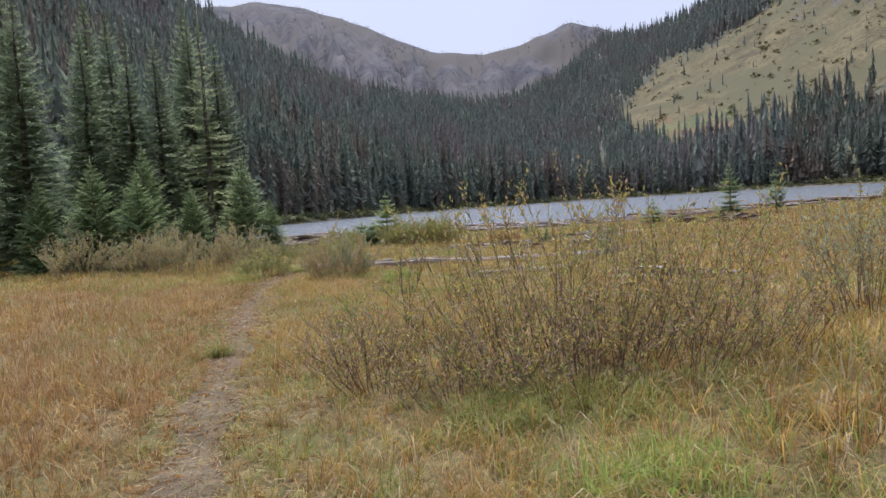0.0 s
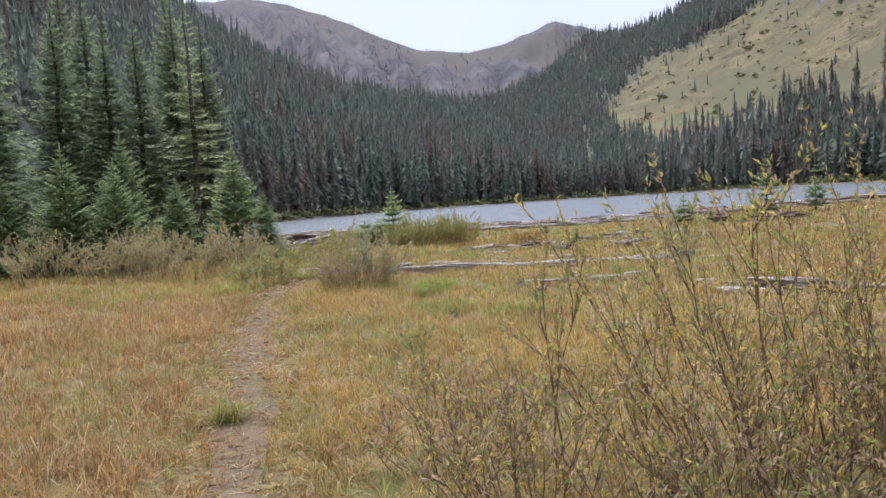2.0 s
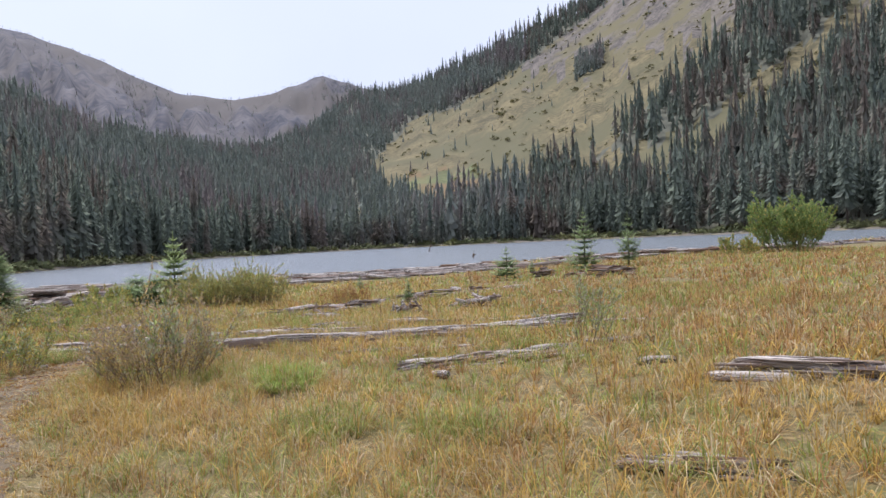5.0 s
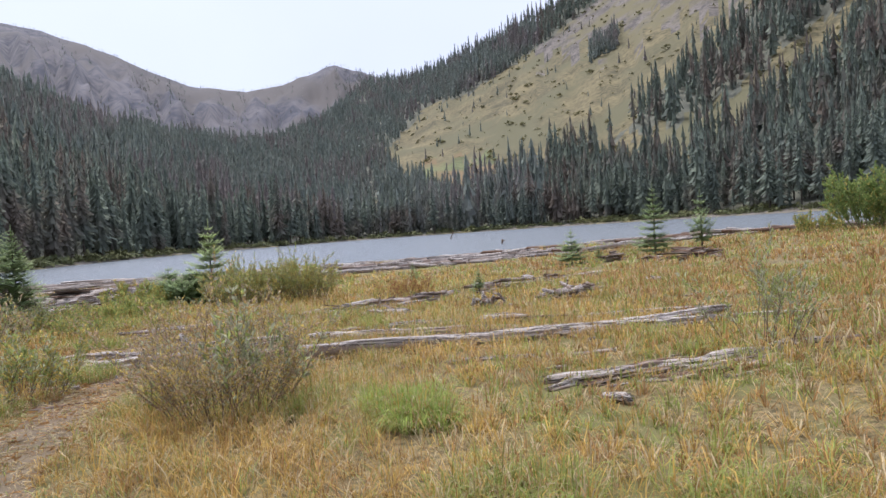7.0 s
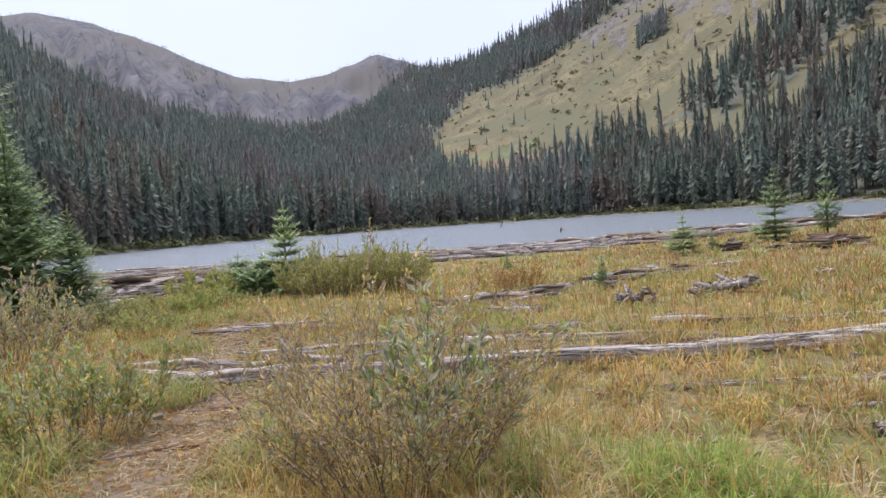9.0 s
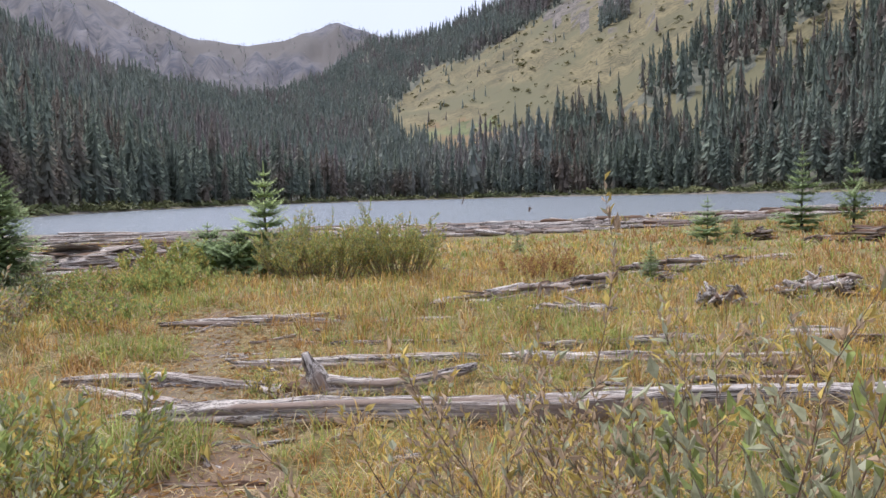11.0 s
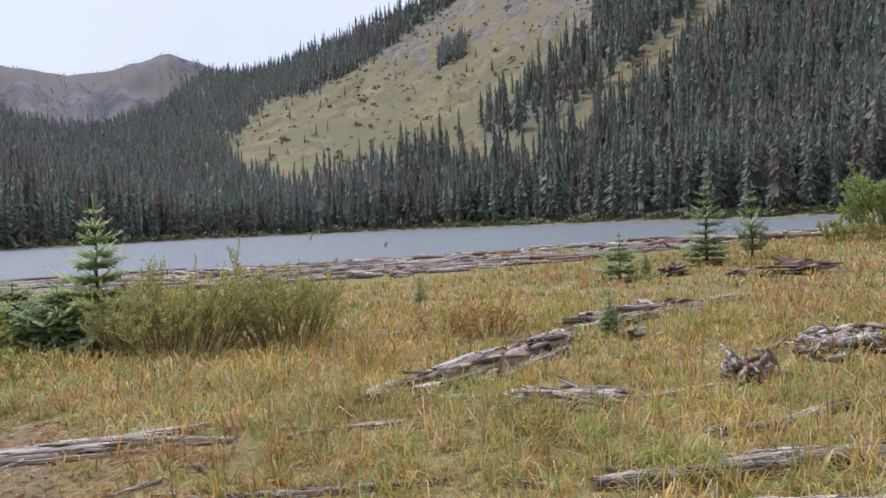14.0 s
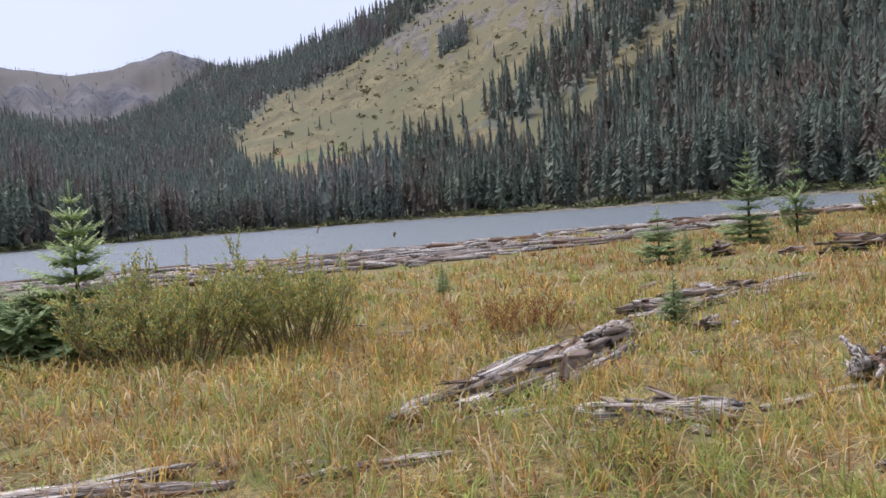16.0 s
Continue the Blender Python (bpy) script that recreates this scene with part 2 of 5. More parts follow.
class Build:
    """Collects triangles."""
    def __init__(self):
        self.v, self.f, self.i = [], [], []

    def tri(self, a, b, c, mat=0):
        n = len(self.v)
        self.v += [a, b, c]
        self.f.append((n, n + 1, n + 2))
        self.i.append(mat)

    def quad(self, a, b, c, d, mat=0):
        n = len(self.v)
        self.v += [a, b, c, d]
        self.f += [(n, n + 1, n + 2), (n, n + 2, n + 3)]
        self.i += [mat, mat]

    def tube(self, pts, radii, sides=5, mat=0, cap=True):
        """A tapered tube along points."""
        base, n = len(self.v), len(pts)
        for k, p in enumerate(pts):
            d = (pts[min(k + 1, n - 1)] - pts[max(k - 1, 0)]).normalized()
            u = d.cross(Vector((0.31, 0.17, 1))).normalized()
            w = d.cross(u)
            for s in range(sides):
                a = 2 * math.pi * s / sides
                self.v.append(p + (u * math.cos(a) + w * math.sin(a)) * radii[k])
        for k in range(n - 1):
            for s in range(sides):
                a, b = base + k * sides + s, base + k * sides + (s + 1) % sides
                self.f += [(a, b, b + sides), (a, b + sides, a + sides)]
                self.i += [mat, mat]
        if cap:
            for k, flip in ((0, 1), (n - 1, 0)):
                c = len(self.v)
                self.v.append(pts[k].copy())
                for s in range(sides):
                    a, b = base + k * sides + s, base + k * sides + (s + 1) % sides
                    self.f.append((b, a, c) if flip else (a, b, c))
                    self.i.append(mat)

    def mesh(self, name, mats, smooth=False):
        return mesh_of(name, [tuple(p) for p in self.v], self.f, mats, self.i, smooth)


# ---- the lie of the land ----
C0 = (-4.0, 12.0)          # the middle of the meadow, from which bearings are taken
LAKE_Z = -0.7
BEAR = [-180, -90, -60, -42, -35, -28, -23, -20, -16.4, -11.7, -7, -4.9, -1, 1.6, 4.4, 8.3, 12.7, 16.4, 20.3, 25, 30, 36, 45, 60, 90, 180]
MID_R = [700, 600, 520, 500, 500, 510, 520, 540, 580, 680, 820, 900, 1150, 1350, 1300, 1200, 1120, 1060, 1000, 900, 820, 760, 700, 650, 600, 700]
MID_E = [4, 7, 15, 19, 17.5, 13.8, 10.6, 9.3, 8.0, 7.3, 6.9, 7.3, 9.2, 11.5, 11.4, 12.5, 14.2, 15.7, 17.0, 18.6, 20, 20, 19, 15, 8, 4]
SHORE_B = [-180, -60, -45, -38, -30, -22, -12, 0, 8, 16, 24, 32, 40, 48, 54, 65, 180]
SHORE_R = [70, 60, 60, 78, 108, 145, 225, 300, 320, 315, 285, 255, 228, 205, 188, 150, 70]
FAR_B = [-60, -35, -26, -24, -20.7, -16.6, -14.1, -11.2, -7.1, -4.7, -0.7, 1.6, 4.4, 12]
FAR_E = [13, 14.8, 15.3, 15.6, 15.1, 13.85, 12.7, 11.6, 11.2, 11.65, 13.05, 12.3, 11.2, 6]
FAR_R = 1750.0


def meadow(x, y):
    z = -0.27 + 0.035 * np.clip(x, 0, 14) + 0.03 * np.sin(x * 0.9 + 1.3) * np.cos(y * 0.7) + 0.02 * np.sin(x * 2.3 + y * 1.7)
    return z


def land(x, y):
    """Height of the ground at x, y (arrays)."""
    x, y = np.asarray(x, float), np.asarray(y, float)
    dx, dy = x - C0[0], y - C0[1]
    r, th = np.hypot(dx, dy), np.degrees(np.arctan2(dx, dy))
    rf = np.interp(th, SHORE_B, SHORE_R)
    near = 66 + np.where(x > 0, 0.0045, 0.002) * x * x + 1.5 * np.sin(x * 0.16) + 0.8 * np.sin(x * 0.43)
    inside = np.minimum(y - near, rf - r)
    s = np.clip(1 + (y - near) / 24, 0, 1)
    s = s * s * (3 - 2 * s)
    base = meadow(x, y) * (1 - s) + (LAKE_Z + 0.01) * s
    base = np.where(y - near > 0, LAKE_Z + 0.25, base)
    base = np.where(inside > 0, LAKE_Z - np.minimum(1.5, inside * 0.05), base)
    r1, e1 = np.interp(th, BEAR, MID_R), np.interp(th, BEAR, MID_E)
    z1 = r1 * np.tan(np.radians(e1))
    u = np.clip((r - rf) / (r1 - rf), 0, 1)
    rough = 1 + 0.05 * np.sin(th * 1.7) * np.sin(r * 0.021) + 0.03 * np.sin(th * 4.1 + r * 0.013)
    up = z1 * (0.25 * u + 0.75 * u ** 1.5) * np.where(u < 1, rough * (1 - u) + u, 1)
    z2 = FAR_R * np.tan(np.radians(np.interp(th, FAR_B, FAR_E)))
    v = np.clip((r - r1) / (FAR_R - r1), 0, 1)
    dip = 0.80 * z1
    crag = 16 * np.abs(np.sin(th * 1.35 + r * 0.004)) + 6 * np.abs(np.sin(th * 3.7 - r * 0.006)) + 6 * np.sin(r * 0.021 + np.sin(th * 0.8) * 2) + 10 * np.sin(th * 2.9 + r * 0.01) + 10 * np.sin(th * 7.3) + 6 * np.sin(th * 15 + r * 0.03)
    beyond = z1 + (dip - z1) * np.clip(v / 0.14, 0, 1)
    beyond = np.where(v > 0.14, dip + (z2 - dip) * np.clip((v - 0.14) / 0.86, 0, 1) ** 1.1 + crag * np.sin(np.pi * np.clip(v, 0, 1)), beyond)
    beyond = np.where(r > FAR_R, z2 - (r - FAR_R) * 0.25, beyond)
    beyond = np.where((th < -70) | (th > 14), z1 - np.clip(r - r1, 0, 800) * 0.1, beyond)
    return base + np.where(r > r1, beyond, np.where(r > rf, up, 0))


def ground(x, y):
    return float(land(x, y))


def bearing(x, y):
    dx, dy = x - C0[0], y - C0[1]
    r = np.hypot(dx, dy)
    return r, np.degrees(np.arctan2(dx, dy)), np.degrees(np.arctan2(land(x, y) - 1.4, r))


# Open avalanche meadow and gully on the sunny side, in bearing and rise above the meadow.
OPEN_LO_B, OPEN_LO = [2.5, 4, 7.6, 10.3, 14.2, 18.1, 20.7, 24.1, 28.4, 31], [6.2, 3.6, 1.8, 2.6, 3.2, 5.0, 6.2, 9.2, 11.4, 15]
OPEN_HI_B, OPEN_HI = [2.5, 3, 6.3, 9.4, 12.9, 16.2, 19.5, 24, 31], [6.2, 6.4, 9.5, 10.1, 11.9, 13.8, 15.8, 19, 22]
GULLY_B, GULLY = [19, 20.5, 23, 25.3, 28.9, 32.3, 35.8, 40], [4.0, 4.6, 5.0, 5.2, 6.9, 9.5, 11.5, 15]


def is_open(th, el):
    a = (th > 2.5) & (th < 31) & (el > np.interp(th, OPEN_LO_B, OPEN_LO)) & (el < np.interp(th, OPEN_HI_B, OPEN_HI))
    mid = np.interp(th, GULLY_B, GULLY)
    glade = (th > 0.8) & (th < 3.8) & (np.abs(el - 2.3 + 0.38 * (th - 1)) < 0.75)
    return a | glade | ((th > 19) & (th < 40) & (np.abs(el - mid) < 1.4 + 0.35 * np.sin(th * 3)))


def build_ground():
    n_a = 540
    radii = [0.0]
    step = 0.35
    while radii[-1] < 3200:
        radii.append(radii[-1] + step)
        step = min(max(0.4, radii[-1] * 0.028), 40)
    radii = np.array(radii[1:])
    a = np.linspace(0, 2 * np.pi, n_a, endpoint=False)
    rr, aa = np.meshgrid(radii, a, indexing="ij")
    x, y = C0[0] + rr * np.sin(aa), C0[1] + rr * np.cos(aa)
    z = land(x, y)
    verts = np.stack([x, y, z], -1).reshape(-1, 3)
    verts = np.vstack([verts, [[C0[0], C0[1], ground(*C0)]]])
    n_r = len(radii)
    i, j = np.meshgrid(np.arange(n_r - 1), np.arange(n_a), indexing="ij")
    j2 = (j + 1) % n_a
    p, q, s, t = i * n_a + j, i * n_a + j2, (i + 1) * n_a + j2, (i + 1) * n_a + j
    faces = np.concatenate([np.stack([p, s, q], -1).reshape(-1, 3), np.stack([p, t, s], -1).reshape(-1, 3)])
    hub = len(verts) - 1
    ring = np.arange(n_a)
    faces = np.concatenate([faces, np.stack([np.full(n_a, hub), ring, (ring + 1) % n_a], -1)])
    c = verts[faces].mean(1)
    r, th, el = bearing(c[:, 0], c[:, 1])
    rf, r1 = np.interp(th, SHORE_B, SHORE_R), np.interp(th, BEAR, MID_R)
    idx = np.zeros(len(faces), int)
    idx[(c[:, 1] > 46) & (r < rf)] = 1
    idx[c[:, 2] < LAKE_Z - 0.02] = 2
    idx[r > rf + 3] = 3
    idx[(r > rf) & (r < rf + 7)] = 1
    idx[(r > rf + 3) & is_open(th, el)] = 4
    blur = 0.9 * np.sin(th * 2.7 + 1) + 0.7 * np.sin(el * 3.1 + th * 1.3) + 0.5 * np.sin(r * 0.045 + th * 5)
    slope = idx == 4
    idx[slope & (th > 14) & (el > 12.2 + 0.12 * (th - 14) + blur)] = 6
    idx[slope & (np.hypot((th - 7.5) / 3.6, (el - 3.9 - 0.1 * (th - 7)) / 1.5) + 0.25 * blur < 1)] = 7
    idx[(r > r1 * 1.05) & (th > -70) & (th < 6)] = 5
    ob = new("ground", mesh_of("ground", verts, faces, [M_SOIL, M_MUD, M_BED, M_FLOOR, M_SLOPE, M_ROCK, M_SCREE, M_HERB], idx, smooth=True))
    tagged(ob, "valley floor of dry meadow soil rising into forested mountains", "ground", kind="structure")


build_ground()

lake_v = [(-330, 55, LAKE_Z), (330, 55, LAKE_Z), (330, 560, LAKE_Z), (-330, 560, LAKE_Z)]
lake = new("water", mesh_of("water", lake_v, [(0, 1, 2, 3)], [M_WATER]))
tagged(lake, "rippled grey-blue mountain lake under cloud", "lake", kind="structure")

# The worn trail.
TRAIL = [(0.9, -0.5), (0.2, 0.9), (-0.9, 3.1), (-2.0, 5.55), (-3.35, 8.7), (-4.55, 11.5), (-6.0, 15.2), (-6.35, 17.2), (-6.3, 18.6), (-6.9, 21.0), (-7.2, 24.0), (-7.4, 25.6)]


def trail_points(n=160):
    t = np.linspace(0, len(TRAIL) - 1, n)
    k = np.arange(len(TRAIL))
    xs, ys = np.interp(t, k, [p[0] for p in TRAIL]), np.interp(t, k, [p[1] for p in TRAIL])
    for _ in range(14):
        xs[1:-1] = (xs[:-2] + 2 * xs[1:-1] + xs[2:]) / 4
        ys[1:-1] = (ys[:-2] + 2 * ys[1:-1] + ys[2:]) / 4
    return xs, ys


TX, TY = trail_points()
TW = 0.175 + 0.04 * np.sin(np.arange(160) * 0.5) + np.where(TY > 16, 0.14, 0) - np.where(TY > 21.5, 0.12, 0)


def from_trail(x, y):
    """Distance beyond the trail's edge, and the side (negative: west of it)."""
    d = np.hypot(x[:, None] - TX[None], y[:, None] - TY[None])
    k = d.argmin(1)
    return d[np.arange(len(x)), k] - TW[k], x - TX[k]


def build_trail():
    rng = np.random.default_rng(5)
    across = np.linspace(-1, 1, 9)
    verts = []
    for k in range(160):
        a, b = max(k - 1, 0), min(k + 1, 159)
        d = np.array([TX[b] - TX[a], TY[b] - TY[a]])
        d /= np.linalg.norm(d)
        for s in across:
            w = TW[k] * (1.15 + 0.25 * rng.random() * (abs(s) == 1))
            x, y = TX[k] + d[1] * s * w, TY[k] - d[0] * s * w
            verts.append((x, y, ground(x, y) + 0.022 - 0.012 * abs(s) + 0.008 * rng.random()))
    faces = [(k * 9 + s, k * 9 + s + 1, (k + 1) * 9 + s + 1, (k + 1) * 9 + s) for k in range(159) for s in range(8)]
    ob = new("path", mesh_of("path", verts, faces, [M_TRAIL], smooth=True))
    tagged(ob, "narrow trodden dirt trail through the dry grass", "path", kind="structure")


build_trail()


# ---- forest ----
def spire(rng, sprays, slim, bare=0.05):
    """A unit-high conifer crown of single drooping sprays, ragged and with gaps."""
    t = (np.arange(sprays) + rng.random(sprays)) / sprays
    h = bare + (0.97 - bare) * t
    a = rng.uniform(0, 2 * np.pi) + np.arange(sprays) * 2.39996 + rng.normal(0, 0.5, sprays)
    reach = slim * ((1 - h) ** 0.8 * np.minimum(1, 0.55 + t * 3) + 0.05) * rng.uniform(0.45, 1.35, sprays)
    half = np.minimum(1.0, (0.16 + 13.0 / sprays) * rng.uniform(0.45, 1.1, sprays) * (1 + 0.5 * t))
    rise = np.minimum(1 - h, rng.uniform(0.7, 1.9, sprays) * 1.6 / sprays ** 0.75)
    drop = reach * rng.uniform(0.25, 0.7, sprays)
    v = np.empty((sprays, 3, 3))
    v[:, 0] = np.stack([np.cos(a) * reach * 0.06, np.sin(a) * reach * 0.06, h + rise], -1)
    for k, sg in ((1, -1), (2, 1)):
        q = reach * rng.uniform(0.6, 1.15, sprays)
        v[:, k] = np.stack([np.cos(a + sg * half) * q, np.sin(a + sg * half) * q, h - drop * rng.uniform(0.6, 1.2, sprays)], -1)
    tip = np.array([[[0, 0, 1.03], [-0.012, 0.004, 0.86], [0.012, -0.004, 0.86]]])
    core = np.array([[[0, 0, 0.93], [slim * 0.42 * math.cos(k * 1.571), slim * 0.42 * math.sin(k * 1.571), bare],
                      [slim * 0.42 * math.cos((k + 1) * 1.571), slim * 0.42 * math.sin((k + 1) * 1.571), bare]] for k in range(4)])
    v = np.concatenate([v, tip, core])
    return v.reshape(-1, 3), np.arange(len(v) * 3).reshape(-1, 3)


def scatter(name, templates, places, mats, label, category):
    """Joins many small things (x, y, z, scale_xy, scale_z, turn, template) into one mesh."""
    vs, fs, n = [], [], 0
    places = np.asarray(places, float)
    for k, (tv, tf) in enumerate(templates):
        sel = places[places[:, 6].astype(int) == k]
        if not len(sel):
            continue
        c, s = np.cos(sel[:, 5])[:, None], np.sin(sel[:, 5])[:, None]
        x = (tv[None, :, 0] * c - tv[None, :, 1] * s) * sel[:, 3:4] + sel[:, 0:1]
        y = (tv[None, :, 0] * s + tv[None, :, 1] * c) * sel[:, 3:4] + sel[:, 1:2]
        z = tv[None, :, 2] * sel[:, 4:5] + sel[:, 2:3]
        vs.append(np.stack([x, y, z], -1).reshape(-1, 3))
        fs.append((tf[None] + (n + np.arange(len(sel)) * len(tv))[:, None, None]).reshape(-1, 3))
        n += len(sel) * len(tv)
    ob = new(name, mesh_of(name, np.vstack(vs), np.vstack(fs), mats))
    tagged(ob, label, category, kind="stuff")
    return ob


def forest_places(rng, count, th0, th1, r_of, keep_open=False):
    th = rng.uniform(th0, th1, count)
    q = rng.random(count)
    rf, r1 = np.interp(th, SHORE_B, SHORE_R), np.interp(th, BEAR, MID_R)
    lo, hi = r_of(rf, r1)
    r = np.sqrt(lo ** 2 + q * (hi ** 2 - lo ** 2))
    x, y = C0[0] + r * np.sin(np.radians(th)), C0[1] + r * np.cos(np.radians(th))
    z = land(x, y)
    el = np.degrees(np.arctan2(z - 1.4, r))
    ok = is_open(th, el) if keep_open else ~is_open(th, el)
    return x[ok], y[ok], z[ok], r[ok], th[ok], el[ok]


def build_forest():
    rng = np.random.default_rng(11)
    slims = (0.10, 0.12, 0.135, 0.11, 0.15)
    temps = [spire(rng, 24, w, b) for w, b in zip(slims, (0.05, 0.1, 0.05, 0.2, 0.06))]
    mids = [spire(rng, 42, w, b) for w, b in zip(slims, (0.05, 0.15, 0.05, 0.22, 0.08))]
    fine = [spire(rng, 100, w, b) for w, b in zip(slims, (0.06, 0.16, 0.08, 0.24, 0.1))]
    groups = [
        (6400, -48, -14, lambda a, b: (a + 8, b * 1.02), (14, 24)),
        (8200, -16, 9, lambda a, b: (a + 8, b * 1.02), (13, 22)),
        (7650, 8, 54, lambda a, b: (a + 8, b * 1.02), (17, 28)),
        (700, -78, -48, lambda a, b: (a + 8, b), (14, 24)),
        (700, 54, 80, lambda a, b: (a + 8, b), (14, 24)),
        (1500, -3, 24, lambda a, b: (a + 8, a + 170), (11, 20)),
        (2600, 3, 32, lambda a, b: (b * 0.8, b * 1.02), (12, 19)),
        (2200, -30, 3, lambda a, b: (b * 0.75, b * 1.02), (13, 21)),
    ]
    for count, a, b, r_of, hh in groups:
        x, y, z, r, th, el = forest_places(rng, count, a, b, r_of)
        n = len(x)
        h = rng.uniform(*hh, n) * rng.choice([0.5, 0.75, 0.95, 1, 1.05, 1.25], n)
        w = h * rng.uniform(0.8, 1.25, n)
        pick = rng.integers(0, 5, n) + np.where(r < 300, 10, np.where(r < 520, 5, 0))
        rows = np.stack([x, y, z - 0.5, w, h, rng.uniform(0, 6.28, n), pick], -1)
        # Trees beyond 300 m, up to bearing 15, take the colour with painted haze.
        for low, mat in ((True, M_LAKESIDE), (False, M_FAR_HAZED)):
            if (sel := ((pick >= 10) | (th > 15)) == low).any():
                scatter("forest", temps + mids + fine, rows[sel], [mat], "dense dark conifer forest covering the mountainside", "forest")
    # scattered trees and shrubs on the open slope
    x, y, z, r, th, el = forest_places(rng, 900, 3, 36, lambda a, b: (a + 60, b), True)
    ok = rng.random(len(x)) < np.where(el > np.interp(th, OPEN_HI_B, OPEN_HI) - 1.6, 0.45, 0.16)
    x, y, z, n = x[ok], y[ok], z[ok], int(ok.sum())
    h = rng.uniform(4, 13, n)
    # the dense stand in the middle of the open slope
    m = 84
    th2, r2 = rng.uniform(18.7, 20.9, m), rng.uniform(735, 790, m)
    x2, y2 = C0[0] + r2 * np.sin(np.radians(th2)), C0[1] + r2 * np.cos(np.radians(th2))
    x, y, z = np.append(x, x2), np.append(y, y2), np.append(z, land(x2, y2))
    h = np.append(h, rng.uniform(14, 21, m))
    n += m
    scatter("slope_trees", temps, np.stack([x, y, z - 0.4, h * 1.3, h, rng.uniform(0, 6.28, n), rng.integers(0, 5, n)], -1), [M_FAR_HAZED],
            "scattered dark conifers on the open grassy slope", "trees")
    # trees along the far ridge crest
    th = rng.uniform(-32, 3, 420)
    r = FAR_R + rng.uniform(-60, 10, 420)
    x, y = C0[0] + r * np.sin(np.radians(th)), C0[1] + r * np.cos(np.radians(th))
    h = rng.uniform(1.5, 5.5, 420)
    scatter("ridge_trees", temps, np.stack([x, y, land(x, y) - 0.5, h * 1.2, h, th, rng.integers(0, 5, 420)], -1), [M_FAR_HAZED],
            "small dark trees along the crest of the ridge", "trees")
    # brush on the open slope
    d = rng.normal(size=(14, 3))
    d /= np.linalg.norm(d, axis=1)[:, None]
    d[:, 2] = np.abs(d[:, 2])
    brush = [((d[:, None] * 0.8 + rng.normal(0, 0.35, (14, 3, 3))).reshape(-1, 3), np.arange(42).reshape(-1, 3))]
    x, y, z, r, th, el = forest_places(rng, 1000, 3, 38, lambda a, b: (a + 40, b), True)
    n = len(x)
    h = rng.uniform(0.5, 1.8, n) * rng.choice([0.6, 1, 1.4], n)
    scatter("slope_brush", brush, np.stack([x, y, z - 0.1, h * rng.uniform(1.0, 2.2, n), h, th, np.zeros(n)], -1), [M_BRUSH],
            "low brush dotted over the open grassy slope", "shrubs")
    # thin woods on the far mountainside
    n = 4200
    th = np.where(rng.random(n) < 0.8, rng.normal(-13, 5.5, n), rng.normal(0.8, 1.2, n))
    r1 = np.interp(th, BEAR, MID_R)
    r = r1 * 1.1 + (FAR_R - r1 * 1.1) * (1 - 0.92 * rng.random(n) ** 0.6)
    ok = (th > -32) & (th < 3) & (np.sin(th * 2.1 + r * 0.006) + np.sin(th * 0.9 + 1) + rng.normal(0, 0.5, n) > -0.5)
    th, r, n = th[ok], r[ok], int(ok.sum())
    x, y = C0[0] + r * np.sin(np.radians(th)), C0[1] + r * np.cos(np.radians(th))
    h = rng.uniform(3, 6.5, n)
    scatter("mountain_woods", temps, np.stack([x, y, land(x, y) - 0.5, h * 1.6, h, th, rng.integers(0, 5, n)], -1), [M_FAR_HAZED],
            "thin dark woods on the far mountainside", "trees")
    # low shrubs along the far shore
    n = 1000
    th = rng.uniform(-36, 54, n)
    r = np.interp(th, SHORE_B, SHORE_R) + rng.uniform(1, 9, n)
    x, y = C0[0] + r * np.sin(np.radians(th)), C0[1] + r * np.cos(np.radians(th))
    blobs = []
    for _ in range(3):
        d = rng.normal(size=(60, 3))
        d /= np.linalg.norm(d, axis=1)[:, None]
        d[:, 2] = np.abs(d[:, 2])
        c = d * rng.uniform(0.6, 1.0, (60, 1))
        v = (c[:, None] + rng.normal(0, 0.2, (60, 3, 3))).reshape(-1, 3)
        blobs.append((v, np.arange(180).reshape(-1, 3)))
    h = rng.uniform(0.4, 1.3, n) * rng.choice([0.4, 0.8, 1.5], n)
    scatter("shore_shrubs", blobs, np.stack([x, y, land(x, y), h * rng.uniform(1.0, 2.0, n), h, th, rng.integers(0, 3, n)], -1), [M_SHORE_SHRUB],
            "low yellow-green shrubs along the far shore", "shrubs")


build_forest()


